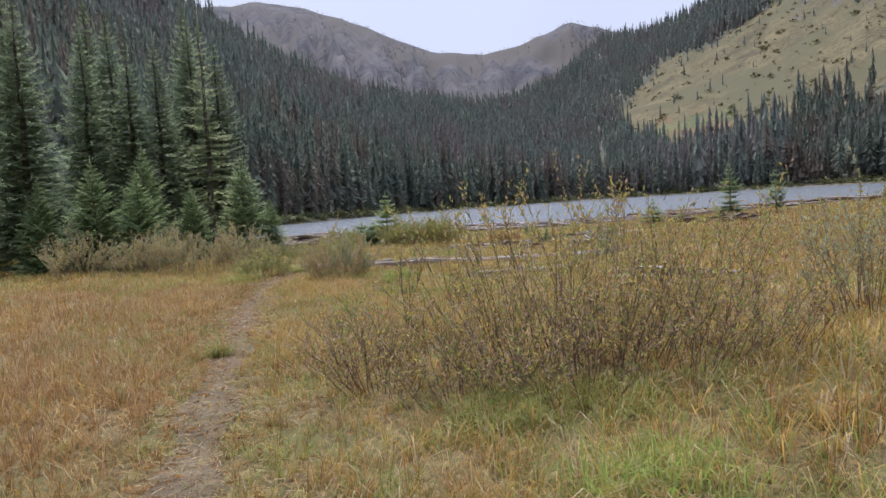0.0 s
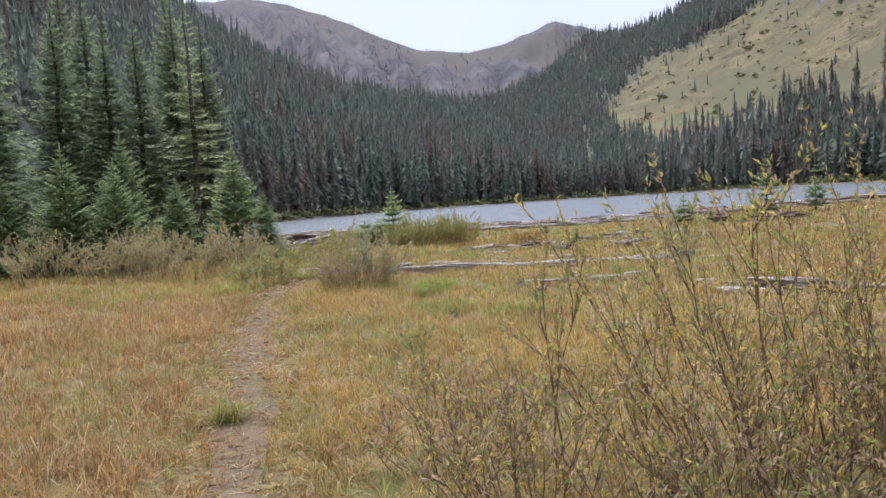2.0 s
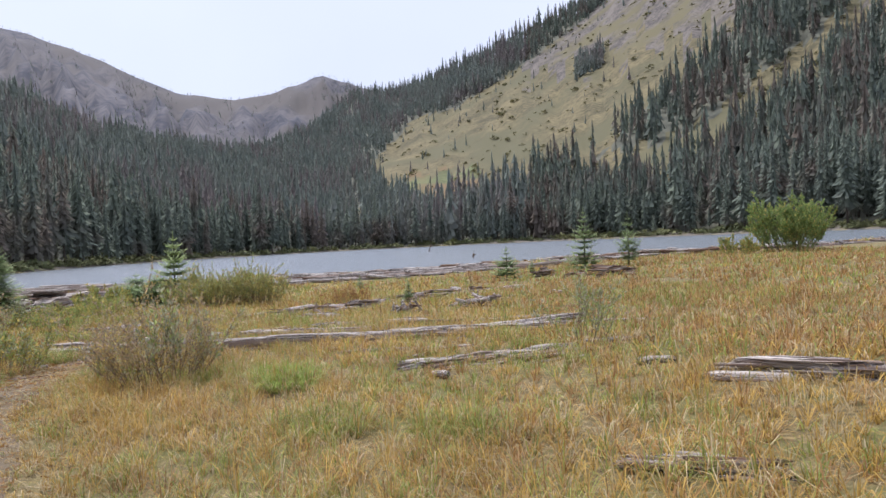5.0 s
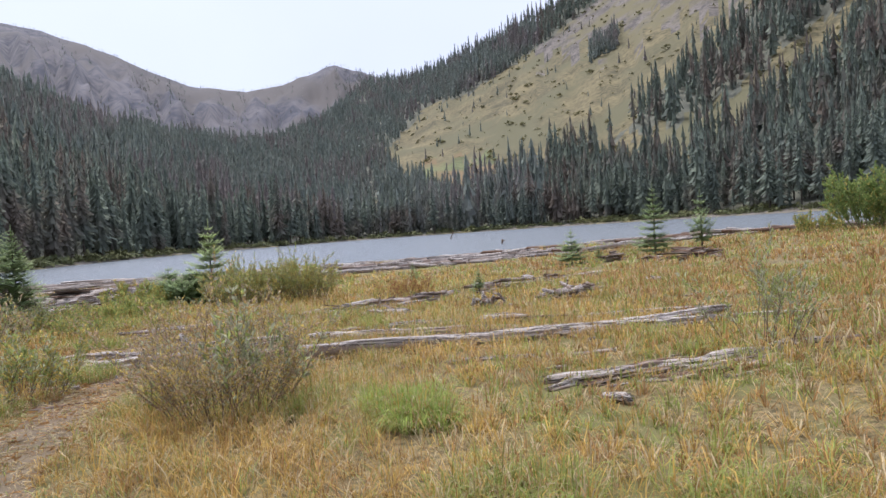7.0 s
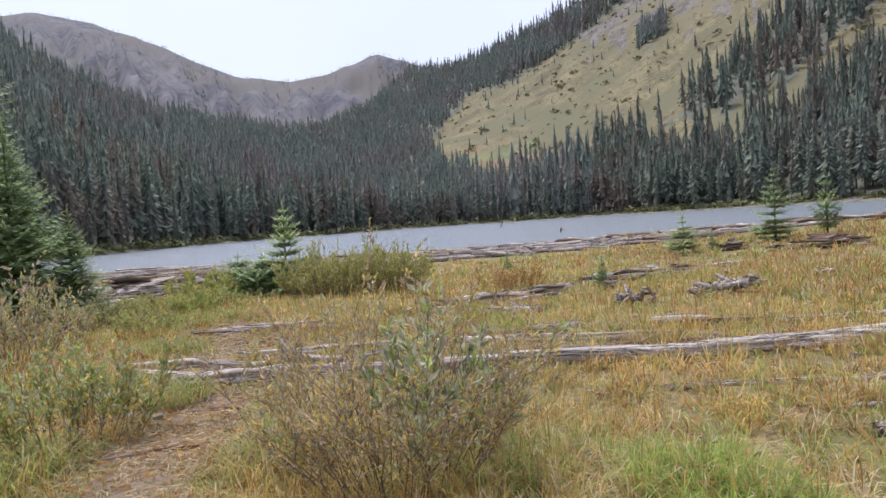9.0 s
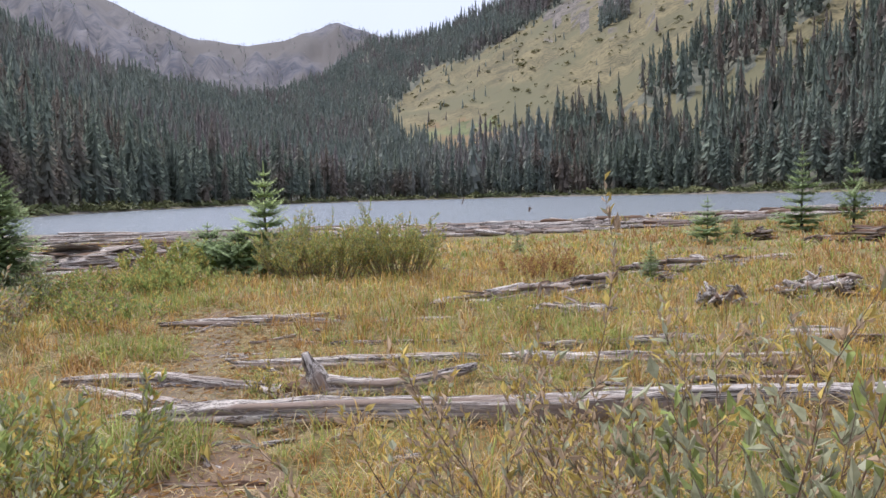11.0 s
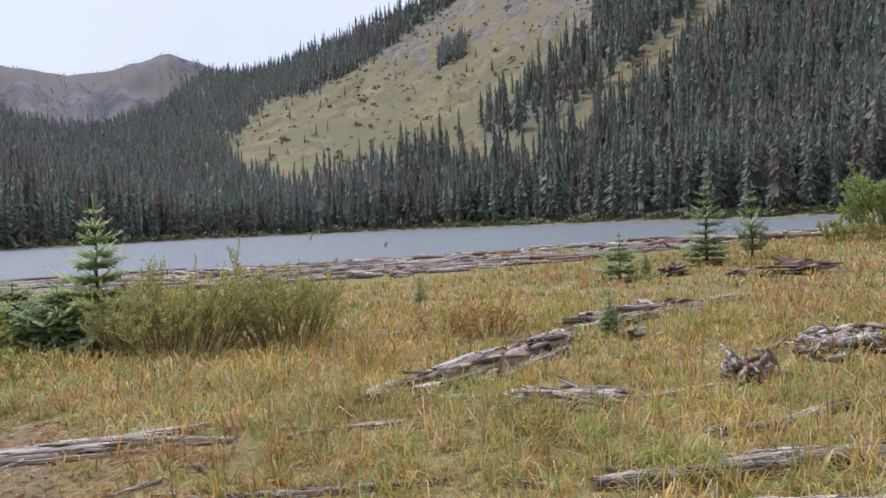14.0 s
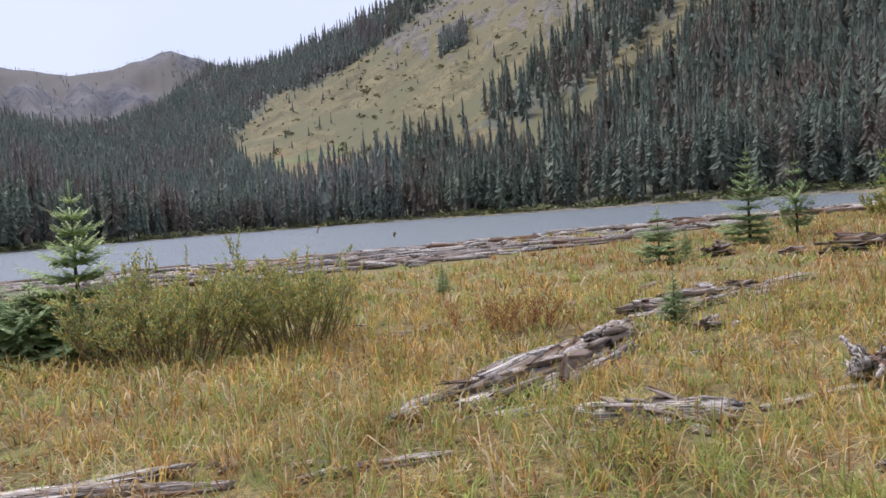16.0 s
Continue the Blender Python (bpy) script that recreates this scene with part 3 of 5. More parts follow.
# ---- conifers that can be told apart ----
def conifer(name, height, width, whorls, per_whorl, twigs, needle, rng, bare=0.08, droop=0.35, density=1.0, gap=0.0):
    """An Empty with a trunk and a crown of single branches with twigs."""
    root = new(name)
    tb = Build()
    k = 9
    pts = [Vector((rng.gauss(0, 0.004) * height, rng.gauss(0, 0.004) * height, height * i / k)) for i in range(k + 1)]
    pts[0] = Vector((0, 0, -0.1))
    tb.tube(pts, [height * 0.016 * (1 - i / k) ** 0.9 + 0.004 for i in range(k + 1)], 7)
    part("trunk", tb.mesh("trunk", [M_BARK], True), root)
    cb = Build()
    for w in range(whorls):
        f = (w + rng.random() * 0.5) / whorls
        z = height * (bare + (0.985 - bare) * f)
        reach = width * (1 - f) ** 0.8 * (0.55 + 0.45 * min(1, f * 6 + 0.3)) + 0.03 * height * (1 - f)
        for b in range(per_whorl):
            if rng.random() < gap:
                continue
            a = 2 * math.pi * (b + rng.random() * 0.7) / per_whorl + w * 1.1
            L = reach * rng.uniform(0.65, 1.15)
            out, side = Vector((math.cos(a), math.sin(a), 0)), Vector((-math.sin(a), math.cos(a), 0))
            rise = 0.35 * f - droop * (1 - f) * rng.uniform(0.6, 1.3)
            def at(s):
                return Vector((0, 0, z)) + out * (L * s) + Vector((0, 0, L * (rise * s + 0.18 * s * s)))
            wid = 0.014 * L + 0.004
            p0, p1 = at(0), at(1)
            cb.quad(p0 + side * wid, p0 - side * wid, p1 - side * wid * 0.3, p1 + side * wid * 0.3, 0)
            for s in range(twigs):
                u = 0.12 + 0.88 * (s + rng.random() * 0.5) / twigs
                c = at(u)
                tl = L * 0.40 * (1.1 - u * 0.75) * rng.uniform(0.7, 1.2) * density
                tw = max(0.010, tl * 0.30)
                for sg in (-1, 1):
                    tip = c + side * (sg * tl * 0.85) + out * (tl * 0.55) + Vector((0, 0, -tl * rng.uniform(0.05, 0.45)))
                    mid = (c + tip) * 0.5
                    n = (tip - c).cross(Vector((0, 0, 1))).normalized() * tw
                    cb.tri(c + n * 0.5, c - n * 0.5, mid + n + Vector((0, 0, 0.02 * tl)))
                    cb.tri(mid + n, mid - n, tip)
            cb.tri(p1 + side * wid * 2, p1 - side * wid * 2, at(1.12))
    # leader shoot
    cb.tube([Vector((0, 0, height * 0.9)), Vector((0, 0, height * 1.03))], [0.016 * height ** 0.5, 0.007], 5, 0)
    part("crown", cb.mesh("crown", [needle]), root)
    return root


def set_down(ob, x, y, turn=0.0, scale=1.0, sink=0.0):
    ob.matrix_basis = Matrix.LocRotScale((x, y, ground(x, y) - sink), Euler((0, 0, turn)), (scale,) * 3)
    return ob


R = random.Random(21)
tall = [conifer("spruce_tree", 12.0, 2.1, 42, 9, 9, M_NEEDLE, R, 0.04, 0.42) for _ in range(2)]
thin = conifer("spruce_tree", 13.5, 1.75, 36, 8, 9, M_PALE, R, 0.16, 0.55, gap=0.58)
small = conifer("spruce_tree", 4.0, 1.35, 26, 10, 11, M_YOUNG, R, 0.02, 0.2)


def add_tree(src, first, x, y, height, src_h, label, turn):
    ob = src if first else copy_thing(src, Matrix.Identity(4))
    ob.matrix_basis = Matrix.LocRotScale((x, y, ground(x, y) - 0.03), Euler((0, 0, turn)), (height / src_h,) * 3)
    return tagged(ob, label, "tree", "spruces beside the lake")


def west_trees():
    done = set()
    lab = "tall dark green spruce with drooping branches beside the shrubs"
    for x, y, h, kind in ((-19.6, 24.2, 11.2, 0), (-20.2, 28.8, 10.8, 1), (-19.2, 30.6, 10.6, 0), (-19.0, 32.6, 11.0, 1), (-24.5, 25.5, 12.5, 1), (-26.0, 31.0, 14.0, 0),
                          (-23.5, 35.5, 13.5, 1), (-29.5, 25.0, 13.0, 0), (-21.0, 39.5, 14.0, 1), (-31.5, 33.0, 15.5, 1), (-28.0, 40.0, 16.0, 0), (-25.0, 46.0, 16.5, 1), (-35.0, 41.0, 17.0, 0), (-18.6, 38.0, 12.0, 0), (-27.0, 20.5, 12.0, 1), (-33.5, 25.5, 14.0, 0)):
        add_tree(tall[kind], kind not in done, x, y, h, 12.0, lab, R.random() * 6)
        done.add(kind)
    add_tree(thin, True, -16.4, 32.4, 11.6, 13.5, "tall thin spruce with a bare lower trunk", 1.0)
    lab = "young bushy spruce growing low beside tall spruces"
    for k, (x, y, h) in enumerate(((-11.9, 26.6, 4.2), (-11.1, 27.3, 2.5), (-16.1, 23.2, 4.2), (-14.9, 24.1, 3.7), (-17.9, 22.6, 3.6), (-14.4, 27.0, 3.2), (-20.5, 21.5, 3.4), (-16.8, 27.5, 5.0))):
        add_tree(small, k == 0, x, y, h, 4.0, lab, R.random() * 6)


west_trees()


def young_trees():
    yf = conifer("young_fir", 2.5, 1.05, 10, 10, 15, M_FIR, R, 0.05, 0.02, density=1.1)
    tagged(set_down(yf, -7.36, 31.3, 0.4), "young pale green fir with tiered branches among willow shrubs", "tree")
    low = conifer("young_fir", 1.15, 1.15, 9, 9, 13, M_YOUNG, R, 0.02, 0.0, density=1.2)
    tagged(set_down(low, -8.7, 31.8, 1.0), "low spreading young fir beside the willow shrubs", "tree")
    tagged(copy_thing(low, pose(-7.9, 30.9, ground(-7.9, 30.9), 0, 0, 80)), "low spreading young fir beside the willow shrubs", "tree")
    a = conifer("young_spruce", 2.55, 0.85, 12, 9, 11, M_YOUNG, R, 0.03, 0.12, density=1.1)
    tagged(set_down(a, 7.97, 35.4, 0.2), "young green spruce on the meadow above the driftwood", "tree")
    b = conifer("young_pine", 2.3, 0.62, 6, 6, 13, M_YOUNG, R, 0.14, -0.7, density=1.7)
    tagged(set_down(b, 10.1, 36.0, 0.9), "young pine with open upswept branches on the meadow", "tree")
    c = conifer("young_spruce", 1.3, 0.75, 8, 10, 11, M_YOUNG, R, 0.05, 0.05, density=1.1)
    tagged(set_down(c, 4.44, 34.3, 2.0), "short young spruce beside driftwood", "tree")
    d = conifer("spruce_sapling", 0.68, 0.24, 12, 8, 8, M_YOUNG, R, 0.06, 0.05, density=1.3)
    tagged(set_down(d, -0.04, 27.5, 0.5), "small dark spruce sapling in the grass beside a log", "tree")
    tagged(copy_thing(d, pose(5.6, 34.9, ground(5.6, 34.9), 0, 0, 60)), "small dark spruce sapling on the shore", "tree")
    tagged(copy_thing(d, pose(-1.3, 33.0, ground(-1.3, 33.0), 0, 0, 120)), "small dark spruce sapling in the grass", "tree")


young_trees()


def shore_row():
    """The first trees behind the far shore, one by one."""
    rng = random.Random(4)
    protos = []
    for k in range(5):
        root = new("lakeside_spruce")
        nr = np.random.default_rng(40 + k)
        v, f = spire(nr, 260, (0.11, 0.13, 0.12, 0.14, 0.10)[k], (0.06, 0.12, 0.08, 0.2, 0.1)[k])
        part("crown", mesh_of("crown", v, f, [M_LAKESIDE]), root)
        tb = Build()
        tb.tube([Vector((0, 0, -0.03)), Vector((0, 0, 0.5)), Vector((0, 0, 0.97))], [0.011, 0.008, 0.002], 6)
        part("trunk", tb.mesh("trunk", [M_BARK], True), root)
        protos.append(root)
    used = set()
    for k in range(300):
        th = -34 + 88 * (k + rng.random()) / 260
        r = float(np.interp(th, SHORE_B, SHORE_R)) + rng.uniform(4, 22)
        x, y = C0[0] + r * math.sin(radians(th)), C0[1] + r * math.cos(radians(th))
        h = rng.uniform(13, 24) * rng.choice((0.45, 0.8, 1, 1.1)) * (1.2 if th > 12 else 1.0)
        p = rng.randrange(5)
        ob = protos[p] if p not in used else copy_thing(protos[p], Matrix.Identity(4))
        used.add(p)
        ob.matrix_basis = Matrix.LocRotScale((x, y, ground(x, y) - 0.2), Euler((0, 0, rng.random() * 6)), (h * rng.uniform(0.85, 1.3),) * 2 + (h,))
        tagged(ob, "slender dark spruce standing on the far lake shore", "tree", "spruces on the far shore")
    # bare dead trunks
    snag = None
    for x, y, h, lean in ((-62, 378, 26, 1), (-58, 240, 19, -3), (-66, 262, 15, 6), (-80, 205, 17, 2), (-40, 410, 14, 0), (62, 484, 17, 1), (102, 330, 15, -2), (140, 262, 20, 1), (165, 235, 22, -1)):
        if snag is None:
            sb = Build()
            pts = [Vector((0.02 * math.sin(i * 1.7), 0.02 * math.cos(i), i / 8)) for i in range(9)]
            sb.tube(pts, [0.012 * (1 - i / 9) + 0.002 for i in range(9)], 6)
            for i in range(14):
                z, a = 0.3 + i * 0.045, i * 2.4
                sb.tube([Vector((0, 0, z)), Vector((0.03 * math.cos(a), 0.03 * math.sin(a), z - 0.005))], [0.003, 0.001], 4)
            ob = snag = new("dead_tree", sb.mesh("dead_tree", [M_SNAG], True))
        else:
            ob = copy_thing(snag, Matrix.Identity(4))
        ob.matrix_basis = Matrix.LocRotScale((x, y, ground(x, y) - 0.3), Euler((radians(lean), radians(-lean), x)), (h, h, h))
        tagged(ob, "bare grey dead tree trunk on the far shore", "dead tree", "dead trunks on the far shore")


shore_row()


# ---- shrubs ----
def shrub(x, y, height, spread, stems, mix, label, leaves=26, leaf=0.045, seed=1, bare=0.3, deep=1.0, name="willow_shrub", turn=0.0, thick=1.0, bush=1.0):
    """Many branching stems from one root, with single folded leaves. mix: leaf colours with their shares."""
    rng = random.Random(seed)
    root = new(name)
    sb, lb = Build(), Build()
    names = list(mix)
    weights = [mix[k] for k in names]
    def leaf_at(p, d, size, k):
        d = (d + Vector((rng.gauss(0, 0.5), rng.gauss(0, 0.5), rng.gauss(0, 0.35)))).normalized()
        s = d.cross(Vector((rng.gauss(0, 1), rng.gauss(0, 1), rng.gauss(0, 1)))).normalized()
        n = d.cross(s) * 0.18 * size
        L, W = size * rng.uniform(0.7, 1.4), size * rng.uniform(0.15, 0.24)
        tip, mid = p + d * L, p + d * (L * 0.45)
        lb.tri(p, mid + s * W + n, tip, k)
        lb.tri(p, tip, mid - s * W + n, k)
    def stem(p, d, length, rad, level):
        n = (5, 3, 2)[level]
        pts = [p]
        for i in range(n):
            d = (d + Vector((rng.gauss(0, 0.09), rng.gauss(0, 0.09), 0.06))).normalized()
            pts.append(pts[-1] + d * (length / n))
        sb.tube(pts, [rad * (1 - 0.8 * i / n) for i in range(n + 1)], 3 if level else 5, 0, False)
        count = int(leaves * length * (0.5 if level == 0 else 1.0))
        for _ in range(count):
            t = rng.uniform(bare if level == 0 else 0.1, 1.0) * n
            i = min(n - 1, int(t))
            q = pts[i].lerp(pts[i + 1], t - i)
            leaf_at(q, (pts[i + 1] - pts[i]).normalized(), leaf * rng.uniform(0.7, 1.3), rng.choices(range(len(names)), weights)[0])
        if level < 2:
            for _ in range(4 if level == 0 else 2):
                t = rng.uniform(0.3, 0.95) * n
                i = min(n - 1, int(t))
                q = pts[i].lerp(pts[i + 1], t - i)
                dd = ((pts[i + 1] - pts[i]).normalized() + Vector((rng.gauss(0, 0.5 * bush), rng.gauss(0, 0.5 * bush), 0.25))).normalized()
                stem(q, dd, length * rng.uniform(0.3, 0.5), rad * 0.55, level + 1)
    for _ in range(stems):
        a, q = rng.uniform(0, 2 * math.pi), math.sqrt(rng.random())
        bx, by = math.cos(a) * q * spread * 0.55, math.sin(a) * q * spread * 0.55 * deep
        lean = Vector((math.cos(a) * q * 0.75 * bush, math.sin(a) * q * 0.75 * deep * bush, 1)).normalized()
        h = height * rng.uniform(0.55, 1.05) * (1.08 - 0.3 * q)
        bz = ground(x + bx, y + by) - ground(x, y)
        stem(Vector((bx, by, bz - 0.02)), lean, h, (0.003 + 0.0032 * height) * thick, 0)
    tagged(part("branchwork", sb.mesh("branchwork", [M_STEM], True), root), kind="stuff")
    part("foliage", lb.mesh("foliage", [M_LEAF[k] for k in names]), root)
    root.matrix_basis = pose(x, y, ground(x, y), 0, 0, turn)
    return tagged(root, label, "shrub")


def all_shrubs():
    shrub(1.6, 6.2, 1.75, 2.3, 72, {"gold": 6, "green": 3, "brown": 4}, "large half-bare willow shrub with golden leaves in dry grass", 28, 0.042, 3, 0.4, 0.6, thick=0.9, bush=0.95)
    for k, (x, y, h) in enumerate(((-0.3, 5.75, 0.9), (0.5, 5.3, 0.85), (1.5, 5.2, 0.9), (2.5, 5.7, 0.95), (3.2, 6.6, 1.0), (-0.9, 6.6, 0.75), (0.9, 5.9, 1.0), (2.0, 6.3, 1.0))):
        shrub(x, y, h, 0.8, 34, {"gold": 4, "brown": 6, "green": 3}, "low twiggy willow growth with dry leaves in grass", 24, 0.04, 80 + k, 0.1, bush=1.3)
    shrub(-0.18, 6.27, 1.78, 0.06, 2, {"green": 4, "gold": 5}, "tall sparse willow stems with yellow-green leaf tips", 9, 0.065, 4, 0.5, bush=0.12)
    shrub(4.9, 8.6, 1.35, 1.0, 34, {"grey": 5, "gold": 2}, "grey-green willow shrub in golden grass", 40, 0.045, 5)
    shrub(-4.5, 16.5, 1.2, 0.95, 80, {"gold": 5, "grey": 3, "brown": 6}, "grey-gold willow shrub beside a bleached log", 52, 0.036, 6, 0.02, thick=0.75, bush=1.25)
    shrub(-4.25, 16.4, 1.08, 0.65, 16, {"grey": 6, "green": 3}, "open willow shrub with long grey-green leaves", 26, 0.075, 7, 0.45)
    for k, (x, y, h) in enumerate(((-12.9, 20.6, 1.15), (-11.6, 20.9, 1.25), (-10.4, 20.4, 1.1), (-9.5, 21.3, 1.2), (-13.6, 22.6, 1.3), (-11.2, 23.0, 1.2), (-9.9, 23.8, 0.6), (-14.8, 20.2, 1.2), (-16.0, 22.0, 1.3))):
        shrub(x, y, h * 1.12, 1.1, 30, {"brown": 5, "grey": 4, "green": 2, "gold": 3}, "brownish leafy shrub at the edge of the meadow", 44, 0.055, 10 + k, 0.15)
    shrub(1.65, 17.1, 1.15, 0.75, 16, {"green": 3, "grey": 4}, "thin sparse willow behind a weathered log", 30, 0.055, 30)
    shrub(-6.15, 29.9, 1.2, 1.55, 130, {"gold": 6, "green": 7, "grey": 2, "fresh": 1}, "rounded yellow-green willow shrub near the shore", 50, 0.048, 31, 0.1, thick=1.3, bush=1.15)
    shrub(-4.5, 29.8, 1.15, 1.05, 90, {"gold": 6, "green": 7, "grey": 2, "fresh": 1}, "upright yellow-green willow shrub near the shore", 50, 0.048, 32, 0.1, thick=1.3, bush=1.1)
    shrub(-5.2, 32.4, 1.75, 0.5, 7, {"green": 6, "gold": 2}, "tall green willow shoots behind a willow shrub", 14, 0.075, 40, 0.4, bush=0.4)
    for k, (x, y, h, w) in enumerate(((-8.75, 24.9, 0.5, 1.2), (-9.7, 26.3, 0.5, 1.1), (-10.4, 27.4, 0.55, 1.0), (-9.1, 29.2, 0.6, 1.1), (-9.9, 28.6, 0.5, 0.9))):
        shrub(x, y, h, w, 34, {"green": 5, "fresh": 2, "gold": 3, "brown": 2}, "low leafy green and gold herbs beside the trail", 46, 0.055, 130 + k, 0.1, name="herb_clump")
    shrub(-9.4, 30.6, 0.75, 1.2, 40, {"green": 5, "gold": 3}, "low green shrub near the shore", 60, 0.065, 33, 0.05)
    shrub(-8.6, 27.8, 0.6, 1.1, 36, {"green": 6, "gold": 2}, "low bright green shrub beside the trail", 60, 0.06, 34, 0.05)
    shrub(19.2, 38.9, 2.3, 1.9, 70, {"fresh": 7, "green": 3, "gold": 1}, "large leafy green alder shrub on the meadow edge", 40, 0.12, 35, 0.1)
    shrub(16.4, 38.2, 0.8, 1.4, 40, {"fresh": 4, "gold": 4}, "leafy green and gold shrub on the meadow edge", 48, 0.085, 36, 0.1)
    shrub(-7.2, 18.0, 0.72, 1.05, 52, {"green": 4, "gold": 3, "grey": 3}, "low leafy willow shrub beside the trail", 50, 0.055, 37, 0.15)
    shrub(-8.1, 19.2, 0.5, 0.9, 26, {"green": 4, "grey": 3}, "low leafy willow shrub beside the trail", 50, 0.055, 38, 0.15)
    for k, (x, y) in enumerate(((-1.85, 28.2), (-1.45, 28.5), (-2.2, 28.7))):
        shrub(x, y, 0.55, 0.6, 18, {"red": 5, "gold": 3}, "small reddish autumn herb clump in golden grass", 40, 0.045, 90 + k, 0.1, name="herb_clump")
    for k, (x, y) in enumerate(((-7.0, 30.4), (-5.6, 30.6), (-6.1, 20.6), (-2.6, 27.5), (0.6, 26.4), (-3.4, 23.3), (1.8, 23.4), (-7.6, 28.6))):
        shrub(x, y, 0.42, 0.25, 7, {"gold": 6, "green": 3}, "small yellow-flowering herb in the grass", 60, 0.03, 110 + k, 0.3, name="herb_clump")
    shrub(1.94, 28.3, 0.75, 0.1, 2, {"brown": 1}, "thin bare dead sapling standing in the grass", 3, 0.03, 95, 0.5, name="dead_sapling")
    shrub(-1.5, 8.6, 0.75, 0.05, 2, {"green": 5, "fresh": 2}, "slender green willow seedling in the dry grass", 16, 0.07, 140, 0.35, name="willow_seedling", bush=0.4)
    shrub(-10.7, 26.2, 0.8, 0.9, 26, {"grey": 5, "green": 3}, "grey-green shrub beneath young spruces", 26, 0.05, 39, 0.1)


all_shrubs()


# ---- driftwood ----
def log(points, radii, label, seed, name="driftwood_log", mat=None, sides=32, jag=0.6, group="driftwood logs in the meadow", sunk=0.68):
    """A weathered trunk along a polyline of (x, y[, lift]); grooved, knotted, with broken ends."""
    rng = random.Random(seed)
    o = Vector((*points[0][:2], ground(*points[0][:2])))
    axis = Vector((points[-1][0] - points[0][0], points[-1][1] - points[0][1], 0))
    turn = math.atan2(axis.y, axis.x)
    inv = Matrix.Rotation(-turn, 4, "Z")
    total = axis.length
    n = max(8, min(20, int(total * 4))) if sides < 12 else max(14, min(80, int(total * 12)))
    radii = [q * 0.7 for q in radii]
    verts, faces = [], []
    phase = [rng.uniform(0, 6.28) for _ in range(6)]
    k_r = len(points) - 1
    steps = np.linspace(0, k_r, n + 1)
    line = np.stack([np.interp(steps, range(k_r + 1), [p[j] for p in points]) for j in (0, 1)], -1)
    for _ in range(n // 2):
        line[1:-1] = (line[:-2] + 2 * line[1:-1] + line[2:]) / 4
    for i in range(n + 1):
        t = i / n * k_r
        k = min(k_r - 1, int(t))
        f = t - k
        x, y = float(line[i, 0]), float(line[i, 1])
        lift = [p[2] if len(p) > 2 else 0.0 for p in points]
        rad = radii[0] + (radii[-1] - radii[0]) * i / n if len(radii) == 2 else float(np.interp(t, range(len(radii)), radii))
        z = ground(x, y) + rad * (1 - sunk) + lift[k] * (1 - f) + lift[k + 1] * f
        c = inv @ (Vector((x, y, z)) - o)
        c.y += 0.03 * math.sin(i * 0.35 + phase[0])
        for s in range(sides):
            a = 2 * math.pi * s / sides
            q = rad * (1 + 0.10 * math.sin(3 * a + phase[1] + i * 0.05) + 0.07 * math.sin(5 * a + phase[2] - i * 0.08)
                       + 0.14 * noise.noise(Vector((i * 0.12, s * 1.3, seed))) + 0.16 * noise.noise(Vector((i * 0.35, a * 1.2, seed * 2.3)))
                       - (0.55 * max(0, 0.5 + 1.1 * noise.noise(Vector((i * 0.07, s, seed + 7)))) if (s * 7 + seed) % 4 == 0 else 0))
            ex = 0.0
            near_end = min(i, n - i)
            if near_end < 4:
                q *= 0.80 + 0.05 * near_end + 0.22 * noise.noise(Vector((s * 0.7, seed * 1.7, i * 0.5 + (9 if i > 4 else 0))))
            if i in (0, n):
                ex = (1 if i else -1) * rad * jag * 3 * noise.noise(Vector((s * 0.9, seed * 3.1, i)))
                q *= 0.8
            verts.append((c.x + ex, c.y + q * math.cos(a), c.z + q * math.sin(a)))
    for i in range(n):
        for s in range(sides):
            a, b = i * sides + s, i * sides + (s + 1) % sides
            faces += [(a, b + sides, b), (a, a + sides, b + sides)]
    for i in (0, n):
        cidx = len(verts)
        ring = [verts[i * sides + s] for s in range(sides)]
        m = [sum(p[j] for p in ring) / sides for j in range(3)]
        verts.append((m[0] + (radii[0] * 0.5 if i == 0 else -radii[-1] * 0.5), m[1], m[2]))
        for s in range(sides):
            a, b = i * sides + s, i * sides + (s + 1) % sides
            faces.append((a, b, cidx) if i == 0 else (b, a, cidx))
    ob = new(name, mesh_of(name, verts, faces, [mat or M_LOG], smooth=True))
    ob.matrix_basis = Matrix.Translation(o) @ Matrix.Rotation(turn, 4, "Z")
    return tagged(ob, label, "log", group)


def knob_on(ob, wx, wy, wz, height, rad, seed, mat=None, lean=(0, 0)):
    """A broken branch stub as part of a log."""
    b = Build()
    rng = random.Random(seed)
    way = Vector((lean[0], lean[1], height))
    pts = [Vector((way.length * i / 5, 0.12 * rad * math.sin(i * 1.9 + seed), 0.1 * rad * math.cos(i * 2.3))) for i in range(6)]
    b.tube(pts, [rad * (1.3 - 0.2 * i) * rng.uniform(0.85, 1.1) for i in range(6)], 9)
    p = part("branch_stub", b.mesh("branch_stub", [mat or M_LOG], True), ob, "broken grey branch stub")
    p.matrix_basis = ob.matrix_basis.inverted() @ pose(wx, wy, wz) @ way.to_track_quat("X", "Z").to_matrix().to_4x4()
    return p


